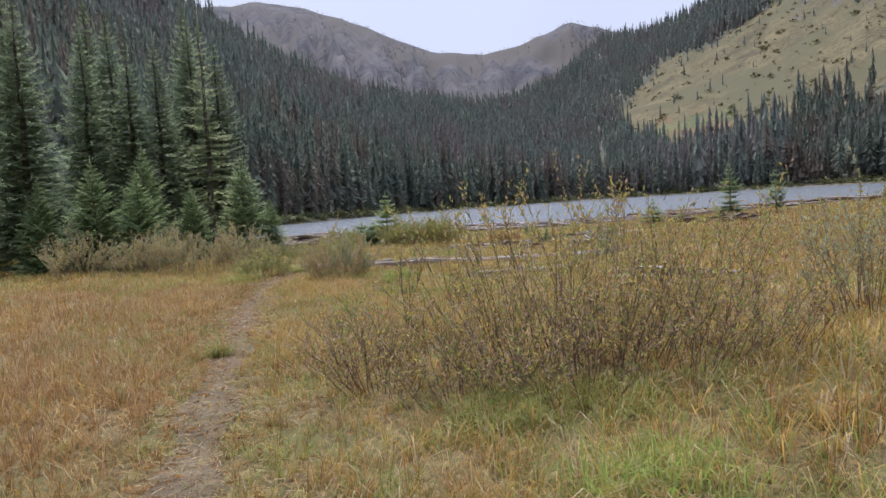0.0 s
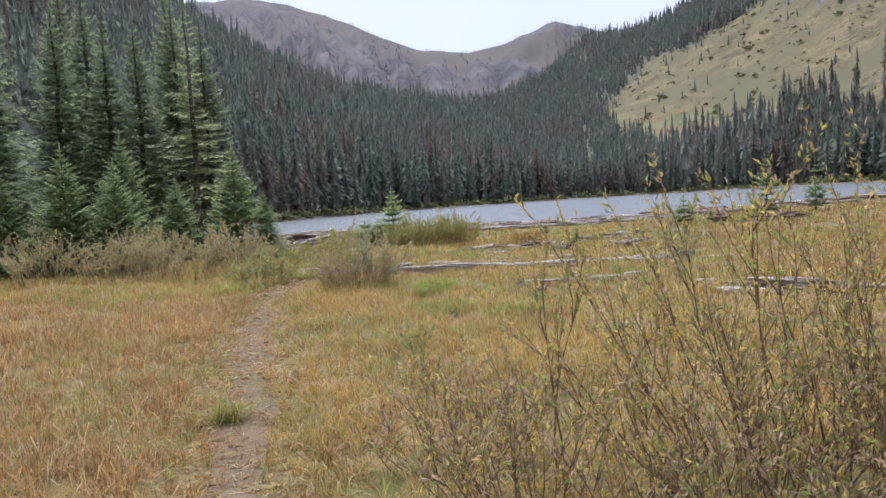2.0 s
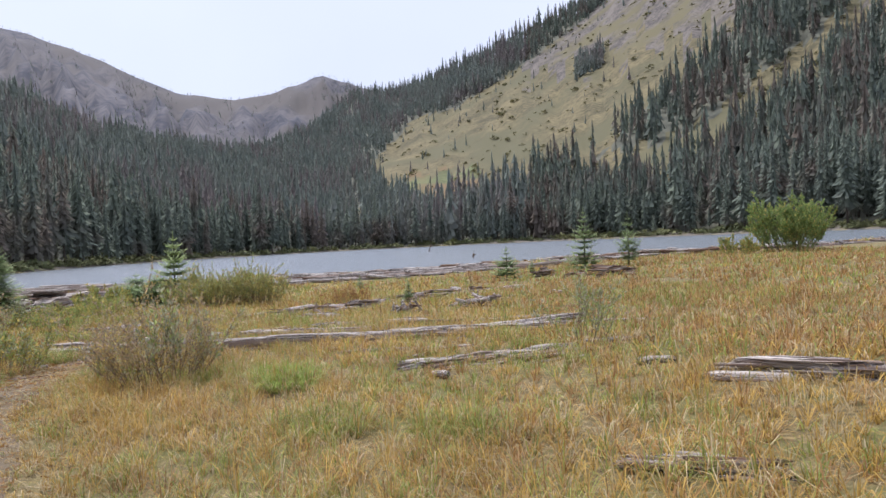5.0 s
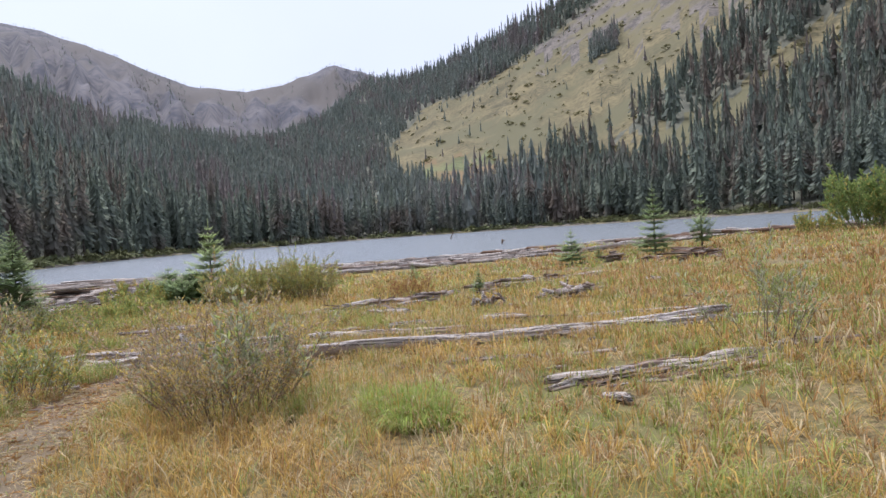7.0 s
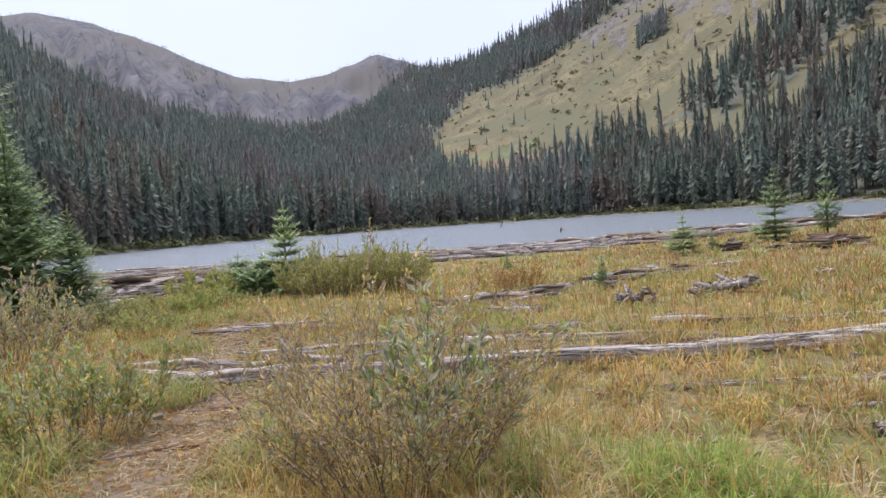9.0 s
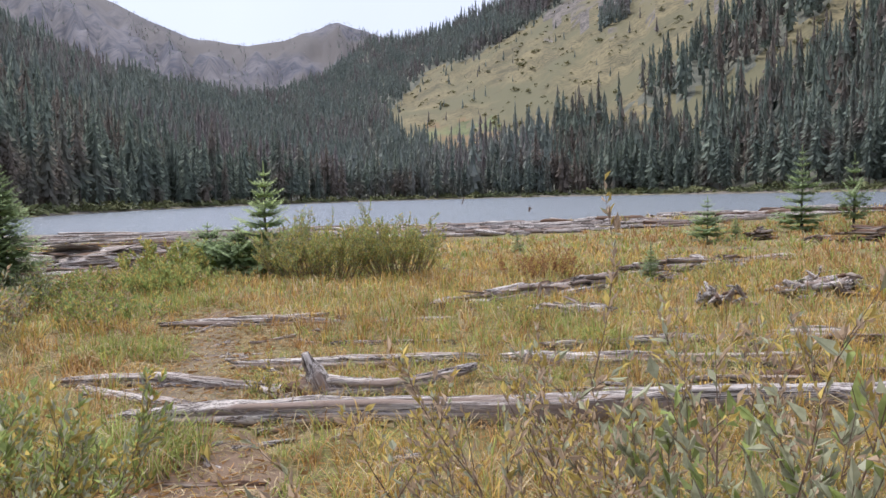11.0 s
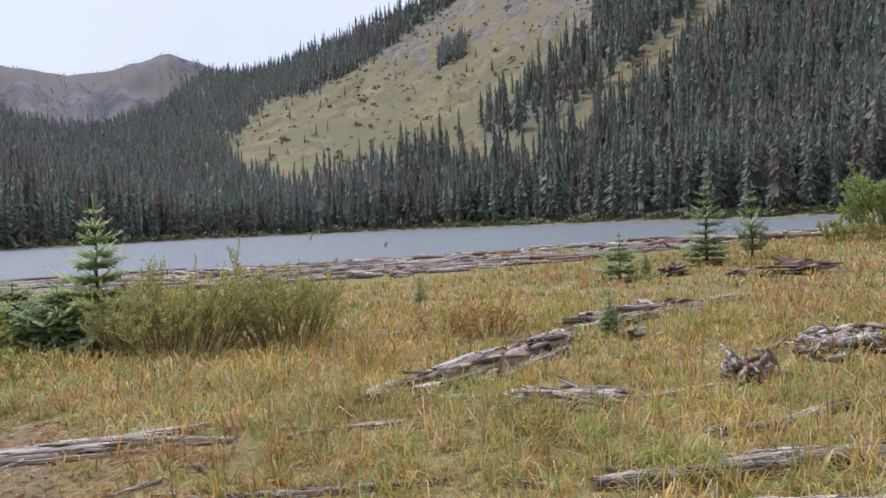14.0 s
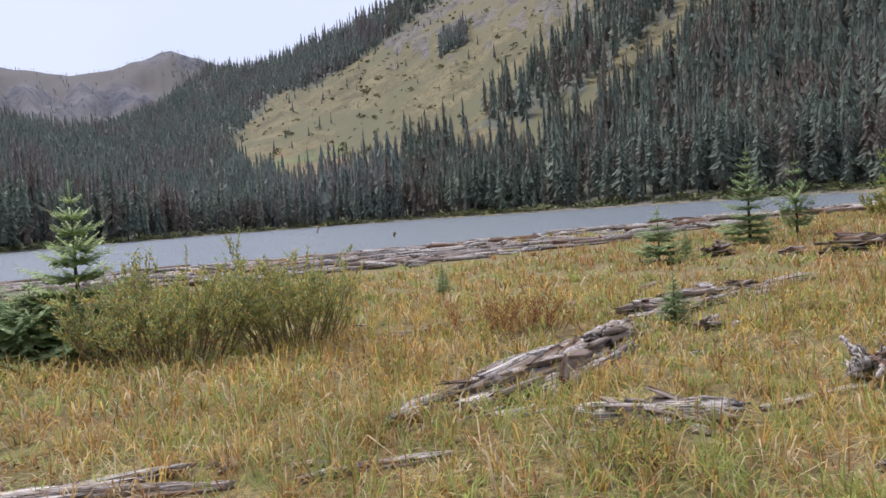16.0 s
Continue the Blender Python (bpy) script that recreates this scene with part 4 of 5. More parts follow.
def meadow_logs():
    log([(-7.3, 20.25), (-5.7, 19.95), (-4.2, 19.75), (-2.7, 19.62), (-1.0, 19.58), (0.4, 19.4), (2.3, 19.38)], (0.15, 0.2, 0.23, 0.235, 0.2, 0.17, 0.13), "long bleached grey fallen log across the grass", 1)
    log([(-0.4, 19.85, 0.03), (1.2, 19.72, 0.06), (2.6, 19.7, 0.1)], (0.08, 0.12, 0.09), "split grey slab lying along a long fallen log", 41, jag=0.9)
    log([(0.7, 21.4), (1.8, 20.95), (2.9, 20.55)], (0.09, 0.10, 0.07), "long thin bleached log lying in the grass", 2)
    log([(2.3, 19.55), (4.1, 19.12)], (0.07, 0.06), "thin bleached pole lying in golden grass", 42)
    log([(-4.0, 21.5), (-2.7, 21.17), (-1.5, 20.88), (0.5, 20.6)], (0.11, 0.15, 0.13, 0.08), "bleached grey log half sunk in grass", 3)
    log([(-3.45, 22.1), (-2.1, 21.85), (-0.9, 21.5)], (0.11, 0.15, 0.12), "weathered grey log with split grain", 4)
    log([(-3.0, 21.0), (-1.0, 20.4)], (0.06, 0.05), "thin grey pole sunk in the grass", 43)
    log([(-3.8, 20.35), (-2.7, 20.15)], (0.06, 0.06), "thin grey pole sunk in the grass", 44)
    log([(-6.7, 22.2), (-5.5, 21.9), (-4.2, 21.6)], (0.10, 0.13, 0.09), "weathered grey log beside the trail", 5)
    log([(-8.2, 21.75), (-7.1, 21.42), (-6.3, 21.02)], (0.10, 0.13, 0.10), "short weathered grey log beside the trail", 6)
    log([(-8.0, 21.45), (-7.3, 20.97), (-6.7, 20.5)], (0.07, 0.08, 0.05), "thin splintered log beside the trail", 45)
    log([(-5.75, 23.0), (-4.35, 22.6)], (0.05, 0.06), "thin weathered pole in dry grass", 7)
    log([(-7.9, 24.75), (-6.0, 24.6)], (0.08, 0.06), "flat weathered log on bare dirt", 8)
    log([(-7.9, 24.85), (-6.6, 24.65), (-5.6, 24.45)], (0.07, 0.10, 0.06), "thin weathered log in the grass", 9)
    log([(-5.2, 24.38), (-4.15, 24.25)], (0.07, 0.06), "thin weathered log in the grass", 46)
    rl = log([(-6.0, 20.62, 0.02), (-5.72, 20.62, 0.06), (-5.2, 20.66, 0.03), (-4.75, 20.85, 0.05), (-4.38, 21.05, 0.08)], (0.11, 0.14, 0.10, 0.085, 0.07),
             "curved bleached driftwood log with a forked root end", 10, jag=0.4, sunk=0.4)
    knob_on(rl, -5.72, 20.62, ground(-5.8, 20.6) + 0.06, 0.34, 0.11, 11, lean=(-0.15, 0.03))
    knob_on(rl, -5.86, 20.60, ground(-5.85, 20.6) + 0.08, 0.08, 0.10, 12, M_ROT, lean=(-0.2, -0.06))
    knob_on(rl, -6.0, 20.60, ground(-6.0, 20.6) + 0.05, 0.07, 0.08, 13, lean=(-0.24, 0.03))
    knob_on(rl, -5.9, 20.58, ground(-5.9, 20.6) + 0.04, 0.02, 0.07, 14, lean=(-0.22, -0.18))
    log([(-2.15, 22.65), (0.15, 23.05)], (0.07, 0.11), "bleached tapering log in the grass", 13)
    a = log([(-4.3, 25.2), (-2.5, 26.05), (-0.5, 27.8)], (0.16, 0.28, 0.2), "thick decayed grey log with splitting wood", 14, jag=0.8, sunk=1.05)
    knob_on(a, -2.67, 25.5, ground(-2.67, 25.5) + 0.1, 0.24, 0.05, 15, M_ROT, (0.05, 0.02))
    log([(-4.0, 25.75, 0.02), (-2.1, 26.75, 0.1)], (0.11, 0.09), "splintered grey slab lying along a decayed log", 61, jag=0.9)
    log([(-2.9, 25.35), (-1.2, 26.6, 0.06)], (0.10, 0.07), "splintered grey slab lying along a decayed log", 62, jag=0.9)
    log([(0.0, 28.0), (2.2, 28.8, 0.05)], (0.09, 0.07), "splintered grey slab lying along a decayed log", 63, jag=0.9)
    log([(-0.2, 28.2), (1.5, 29.0), (4.1, 29.3)], (0.18, 0.23, 0.16), "thick decayed grey log with splitting wood", 16, jag=0.8, sunk=1.05)
    log([(-2.85, 24.35), (-2.15, 23.9)], (0.12, 0.2), "chunk of pale splintered trunk in the grass", 17, "driftwood_chunk", jag=0.9, sunk=0.45)
    log([(-3.4, 24.9), (-2.5, 25.0)], (0.04, 0.03), "pale thin stick lying against a log", 18, "driftwood_stick")
    log([(-1.75, 24.1), (-0.6, 24.05)], (0.06, 0.05), "thin grey log hidden in grass", 19)
    log([(-1.2, 16.25), (-0.2, 16.5), (0.8, 16.7), (1.75, 16.85)], (0.09, 0.13, 0.11, 0.06), "split weathered slab of fallen trunk in the grass", 20, jag=0.9, sunk=1.0)
    log([(1.7, 16.95), (3.5, 17.2)], (0.09, 0.06), "weathered tail of a fallen trunk in grass", 21)
    log([(0.05, 11.25), (0.5, 11.0), (1.05, 10.65)], (0.10, 0.12, 0.07), "short cracked grey log in the dry grass", 22, sunk=0.75)
    log([(2.4, 14.15), (3.1, 13.35), (4.2, 12.7)], (0.12, 0.15, 0.11), "cracked pale log in golden grass", 23, jag=0.7, sunk=0.5)
    log([(1.85, 15.22), (2.3, 15.05)], (0.10, 0.08), "short pale wood chunk in the grass", 24, "driftwood_chunk", sunk=0.5)
    log([(-0.8, 15.75), (-0.65, 15.4, 0.03)], (0.05, 0.07), "short splintered wood piece in the grass", 64, "driftwood_chunk", sunk=0.3, jag=1.0)
    log([(-3.1, 9.4), (-2.95, 8.85)], (0.06, 0.05), "flat grey piece of wood beside the trail", 25, "driftwood_chunk")
    log([(-3.5, 16.5), (-3.1, 16.62)], (0.05, 0.05), "short broken piece of wood in the grass", 26, "driftwood_chunk")
    log([(-2.0, 18.3), (0.2, 18.0)], (0.05, 0.05), "thin weathered pole in the grass", 27)
    log([(-3.3, 29.4), (-2.0, 29.7), (2.3, 31.2)], (0.08, 0.08, 0.06), "thin grey log far in the meadow", 28)
    log([(-6.75, 17.25), (-6.05, 17.5)], (0.06, 0.05), "reddish rotten wood across the trail", 29, "rotten_log", M_ROT)
    log([(-6.6, 18.9), (-6.0, 18.75)], (0.05, 0.04), "small rotten log across the trail", 30, "rotten_log", M_ROT)
    log([(-12.7, 33.6), (-11.7, 34.0), (-10.7, 34.3)], (0.30, 0.42, 0.24), "stout broken driftwood trunk near the shore", 34, jag=0.7, sunk=0.5)
    log([(-12.6, 32.4), (-10.2, 33.2)], (0.13, 0.10), "grey driftwood log near the shore", 35)
    log([(-13.8, 31.0), (-11.2, 31.6)], (0.12, 0.09), "reddish rotten log near the shore", 36, "rotten_log", M_ROT)
    log([(-14.6, 35.4), (-11.0, 36.0)], (0.16, 0.12), "grey driftwood log near the shore", 37)
    log([(-14.4, 39.2), (-11.4, 40.0)], (0.16, 0.14), "grey driftwood log at the shore", 31)
    log([(-16.5, 43.0), (-10.5, 43.6)], (0.2, 0.16), "large dark wet driftwood log at the shore", 32, mat=M_ROT)
    log([(-13.5, 36.5), (-9.8, 37.2)], (0.14, 0.1), "grey driftwood log near the shore", 33)


meadow_logs()


def root_wad(x, y, width, height, roots, seed, label, mat, name="root_wad", rise=(-0.2, 0.3)):
    """A gnarled mass of roots and broken wood."""
    rng = random.Random(seed)
    root = new(name)
    for k in range(roots):
        b = Build()
        a = rng.uniform(0, 6.28)
        p = Vector((rng.uniform(-0.5, 0.5) * width, rng.uniform(-0.3, 0.3) * width, rng.uniform(0.03, 0.45) * height))
        d = Vector((math.cos(a), 0.6 * math.sin(a), rng.uniform(*rise))).normalized()
        L = width * rng.uniform(0.35, 0.85)
        pts = [p - d * L * 0.5]
        for i in range(9):
            d = (d + Vector((rng.gauss(0, 0.24), rng.gauss(0, 0.24), rng.gauss(0, 0.2)))).normalized()
            pts.append(pts[-1] + d * (L / 9))
        for q in pts:
            q.z = max(0.02, min(height, q.z))
        r0 = rng.uniform(0.018, 0.075) * width ** 0.5
        b.tube(pts, [r0 * max(0.3, math.sin(math.pi * (0.16 + 0.72 * i / 9)) ** 0.7) * rng.uniform(0.65, 1.3) for i in range(10)], 7)
        part("root", b.mesh("root", [mat if rng.random() < 0.8 else M_ROT], False), root)
    root.matrix_basis = pose(x, y, ground(x, y), 0, 0, rng.uniform(-15, 15))
    return tagged(root, label, "driftwood")


def splinter_heap(x, y, length, width, height, turn, count, seed, label, mat, name="driftwood_heap", size=(0.25, 0.7), stray=13):
    """Broken slabs of one decayed trunk, lying nearly along it, each with ridged grain and torn ends."""
    rng = random.Random(seed)
    root = new(name)
    for _ in range(count):
        L = rng.uniform(*size)
        px = rng.uniform(-0.5, 0.5) * max(0.1, length - L * 0.6)
        py = rng.gauss(0, 0.26) * width
        dome = max(0.15, 1 - (2 * py / width) ** 2) * max(0.3, 1 - (1.6 * px / length) ** 2)
        pz = rng.uniform(0.0, 0.85) * height * dome
        wide, thick = rng.uniform(0.02, 0.085) * (0.5 + width), rng.uniform(0.012, 0.038)
        sides, n = 12, 7
        ridge = [rng.uniform(0.62, 1.12) for _ in range(sides)]
        torn = [[rng.uniform(-0.12, 0.22) * L * (0.35 + 0.65 * e) for _ in range(sides)] for e in (rng.random(), rng.random())]
        bow = rng.gauss(0, 0.06) * L
        verts, faces = [], []
        for k in range(n + 1):
            t = k / n
            fade = 0.55 + 0.45 * math.sin(math.pi * min(1, 0.12 + t * 0.9)) ** 0.5
            for q in range(sides):
                a = 2 * math.pi * q / sides
                w = ridge[q] * fade * (1 + 0.22 * noise.noise(Vector((t * 4, q * 1.7, px * 9 + seed))))
                along = (t - 0.5) * L - (torn[0][q] if k == 0 else 0) + (torn[1][q] if k == n else 0)
                verts.append((along, math.cos(a) * wide * w + bow * math.sin(math.pi * t), math.sin(a) * thick * w))
        for k in range(n):
            for q in range(sides):
                a, b = k * sides + q, k * sides + (q + 1) % sides
                faces += [(a, b + sides, b), (a, a + sides, b + sides)]
        for k in (0, n):
            c = len(verts)
            verts.append(((-0.42 if k == 0 else 0.42) * L, bow * (0 if k in (0, n) else 1), 0))
            for q in range(sides):
                a, b = k * sides + q, k * sides + (q + 1) % sides
                faces.append((a, b, c) if k == 0 else (b, a, c))
        ob = part("slab", mesh_of("slab", np.array(verts), np.array(faces), [mat if rng.random() < 0.8 else M_ROT]), root)
        ob.matrix_basis = pose(px, py, max(pz, 0.01), rng.gauss(0, 24), rng.gauss(0, 0.4 * stray), rng.gauss(0, stray))
    root.matrix_basis = pose(x, y, ground(x, y), 0, 0, turn)
    return tagged(root, label, "driftwood")


splinter_heap(1.6, 25.0, 1.7, 0.9, 0.22, 12, 70, 51, "broken heap of pale and reddish splintered trunk in the grass", M_LOG, size=(0.15, 0.5), stray=32)
root_wad(1.65, 25.0, 1.0, 0.4, 16, 91, "twisted pale roots in a heap of broken wood", M_LOG)
root_wad(-0.42, 24.25, 0.5, 0.5, 26, 52, "upright gnarled grey stump with twisted roots", M_LOG, "stump", (-0.1, 0.9))
splinter_heap(-0.42, 24.25, 0.6, 0.35, 0.3, 60, 14, 60, "pale broken wood around a gnarled stump", M_LOG, size=(0.2, 0.42))
splinter_heap(3.8, 25.6, 0.5, 0.4, 0.28, 70, 16, 53, "small pale weathered stump remains in golden grass", M_LOG, size=(0.18, 0.4))
splinter_heap(7.6, 31.7, 1.8, 0.8, 0.45, -10, 42, 54, "collapsed dark reddish rotten log pile", M_ROT, size=(0.3, 1.0))
splinter_heap(5.9, 34.0, 1.0, 0.5, 0.4, 25, 24, 55, "dark broken driftwood heap on the shore", M_ROT)
splinter_heap(0.1, 27.0, 0.6, 0.3, 0.16, 20, 12, 56, "low scrap of splintered wood in the grass", M_LOG, size=(0.2, 0.45))
splinter_heap(-2.55, 24.25, 1.1, 0.7, 0.2, -35, 60, 57, "splintered heap of pale broken wood in the grass", M_LOG, size=(0.15, 0.5), stray=24)
splinter_heap(6.6, 32.6, 1.0, 0.5, 0.22, 5, 18, 58, "low heap of weathered broken wood", M_LOG)
splinter_heap(-3.2, 25.74, 2.7, 0.75, 0.3, 27, 110, 71, "long grey slabs splitting off a decayed log", M_LOG, size=(0.25, 0.9), stray=9)
splinter_heap(-1.35, 27.05, 2.5, 0.7, 0.26, 41, 90, 72, "long grey slabs splitting off a decayed log", M_LOG, size=(0.25, 0.9), stray=9)
splinter_heap(0.45, 16.6, 2.7, 0.75, 0.1, 11, 56, 74, "cracked grey slabs of a fallen trunk in the grass", M_LOG, size=(0.5, 1.5), stray=4)
splinter_heap(0.6, 10.95, 1.0, 0.3, 0.16, -32, 16, 75, "cracked grey splinters around a short log", M_LOG, size=(0.3, 0.7), stray=4)
splinter_heap(-1.5, 21.9, 3.6, 0.5, 0.14, -11, 30, 76, "weathered grey slabs scattered along thin logs", M_LOG, size=(0.5, 1.5), stray=4)
splinter_heap(3.1, 13.4, 1.7, 0.4, 0.26, -31, 26, 77, "cracked pale slabs of a log in golden grass", M_LOG, size=(0.4, 1.1), stray=4)
splinter_heap(-1.6, 20.3, 2.4, 0.4, 0.12, -4, 18, 78, "weathered grey slabs beside a long fallen log", M_LOG, size=(0.5, 1.3), stray=4)
splinter_heap(-10.9, 29.9, 1.7, 1.0, 0.14, 10, 30, 79, "low spread of reddish rotten wood near the shore", M_ROT, size=(0.3, 0.9))
splinter_heap(-12.9, 36.4, 4.2, 2.4, 0.55, 12, 76, 92, "large pile of grey and reddish driftwood beside the water", M_LOG, size=(0.6, 1.9), stray=14)
splinter_heap(-12.2, 33.0, 3.0, 1.2, 0.16, 6, 34, 93, "flat reddish rotten slabs near the shore", M_ROT, size=(0.4, 1.3), stray=8)
splinter_heap(-11.6, 34.0, 2.2, 1.1, 0.5, 14, 40, 80, "torn slabs around a stout driftwood trunk", M_LOG, size=(0.4, 1.2))
splinter_heap(-6.9, 24.7, 1.8, 0.5, 0.1, -3, 18, 81, "flat weathered slabs on bare dirt", M_LOG, size=(0.4, 1.1), stray=4)
splinter_heap(1.6, 28.85, 3.8, 0.75, 0.26, 12, 100, 73, "long grey slabs splitting off a decayed log", M_LOG, size=(0.25, 0.9), stray=9)


def scraps():
    """Small broken sticks between the logs."""
    rng = random.Random(31)
    protos = []
    for k in range(5):
        b = Build()
        L = rng.uniform(0.2, 0.6)
        pts = [Vector((L * (i / 4 - 0.5), 0.03 * math.sin(i * 2 + k), 0.012 + 0.012 * math.sin(i + k))) for i in range(5)]
        b.tube(pts, [rng.uniform(0.012, 0.03) for _ in range(5)], 6)
        protos.append(new("wood_scrap", b.mesh("wood_scrap", [M_LOG], True)))
    for k in range(120):
        x, y = rng.uniform(-8.5, 4.5), rng.uniform(15.8, 32)
        if k % 3 == 0:
            x, y = rng.uniform(-8, -5.2), rng.uniform(18, 25)
        ob = protos[k] if k < 5 else copy_thing(protos[k % 5], Matrix.Identity(4))
        ob.matrix_basis = pose(x, y, ground(x, y) + 0.01, 0, rng.uniform(-6, 6), rng.gauss(0, 35))
        tagged(ob, "small broken grey stick lying in the grass", "stick", "wood scraps in the meadow")


scraps()


def raft():
    """Stranded driftwood along the near shore."""
    rng = random.Random(77)
    for k in range(300):
        x = rng.uniform(-9, 46)
        lo = 42.5 + (1.5 if x < 0 else 0) + (0.25 * (x - 12) if x > 12 else 0)
        y = lo - 1.2 + (rng.random() ** 1.25) * 23
        L = rng.choice((0.6, 1.0, 1.5, 2.2, 3, 4.5))
        a = radians(rng.gauss(4, 28) + (60 if rng.random() < 0.1 else 0))
        r = rng.uniform(0.06, 0.2)
        dark = rng.random() < 0.22
        dx, dy = math.cos(a) * L / 2, math.sin(a) * L / 2
        log([(x - dx, y - dy, rng.uniform(0, 0.14)), (x, y, rng.uniform(0, 0.08)), (x + dx, y + dy, rng.uniform(0, 0.1))], (r, r * 0.9, r * 0.7),
            "dark wet driftwood log stranded on the lake shore" if dark else "bleached driftwood log stranded on the lake shore", 200 + k, mat=M_ROT if dark else None, sides=9, group="driftwood logs stranded on the shore", sunk=0.0)
    # the smaller wood packed between the logs
    vs, fs, n = [], [], 0
    for k in range(1500):
        x = rng.uniform(-11, 46) if rng.random() < 0.75 else rng.uniform(-9, 14)
        y = 42.3 + (1.0 if x < 0 else 0) + (0.25 * (x - 12) if x > 12 else 0) + rng.random() ** 1.3 * 23
        if rng.random() < 0.12:
            x, y = rng.uniform(-24, -9.5), rng.uniform(33, 62)
        L, a, r = rng.choice((0.5, 0.9, 1.4, 2.2, 3.2)) * rng.uniform(0.7, 1.3), radians(rng.gauss(4, 34)), rng.uniform(0.03, 0.12)
        up = Vector((x, y, max(ground(x, y), LAKE_Z) + r * 0.6))
        d = Vector((math.cos(a), math.sin(a), rng.gauss(0, 0.03)))
        w = Vector((-d.y, d.x, 0))
        for i in range(5):
            c, q = up + d * (L * (i / 4 - 0.5)) + w * (0.05 * L * math.sin(i * 1.3 + k) * 0.4), r * rng.uniform(0.75, 1.1) * (0.7 if i in (0, 4) else 1)
            for m in range(6):
                b = m * math.pi / 3
                vs.append(c + w * (math.cos(b) * q) + Vector((0, 0, math.sin(b) * q * 0.8)))
        for i in range(4):
            for m in range(6):
                p, t = n + i * 6 + m, n + i * 6 + (m + 1) % 6
                fs += [(p, t, t + 6), (p, t + 6, p + 6)]
        for i in (0, 24):
            fs += [(n + i, n + i + m, n + i + m + 1) for m in range(1, 5)]
        n += 30
    ob = new("driftwood_litter", mesh_of("driftwood_litter", [tuple(p) for p in vs], fs, [M_LITTER]))
    tagged(ob, "bleached grey driftwood pieces packed along the lake shore", "driftwood", kind="stuff")
    for k in range(34):
        x, y = (rng.uniform(-27, -10), rng.uniform(44, 68)) if k < 22 else (rng.uniform(-15.5, -9.5), rng.uniform(35, 42.5))
        L, a, r = rng.uniform(2, 6), radians(rng.gauss(5, 14)), rng.uniform(0.08, 0.18)
        log([(x - L / 2, y - math.sin(a) * L / 2), (x + L / 2, y + math.sin(a) * L / 2)], (r, r * 0.7),
            "grey driftwood log stranded on the lake shore", 400 + k, sides=9, group="driftwood logs stranded on the shore", sunk=0.2)


raft()


def stub_in_water(x, y, height, lean, seed):
    b = Build()
    pts = [Vector((lean * i / 5, 0.04 * math.sin(i), -0.8 + (height + 0.8) * i / 5)) for i in range(6)]
    b.tube(pts, [0.16 * (1.1 - 0.12 * i) for i in range(6)], 8)
    b.tube([pts[4], pts[4] + Vector((0.35, 0, 0.12))], [0.08, 0.03], 6)
    ob = new("sunken_snag", b.mesh("sunken_snag", [M_ROT], True))
    ob.matrix_basis = pose(x, y, LAKE_Z)
    return tagged(ob, "dark broken snag standing out of the lake water", "snag")


stub_in_water(16.7, 167.0, 1.5, 0.9, 1)
stub_in_water(13.85, 95.1, 0.55, 0.15, 2)


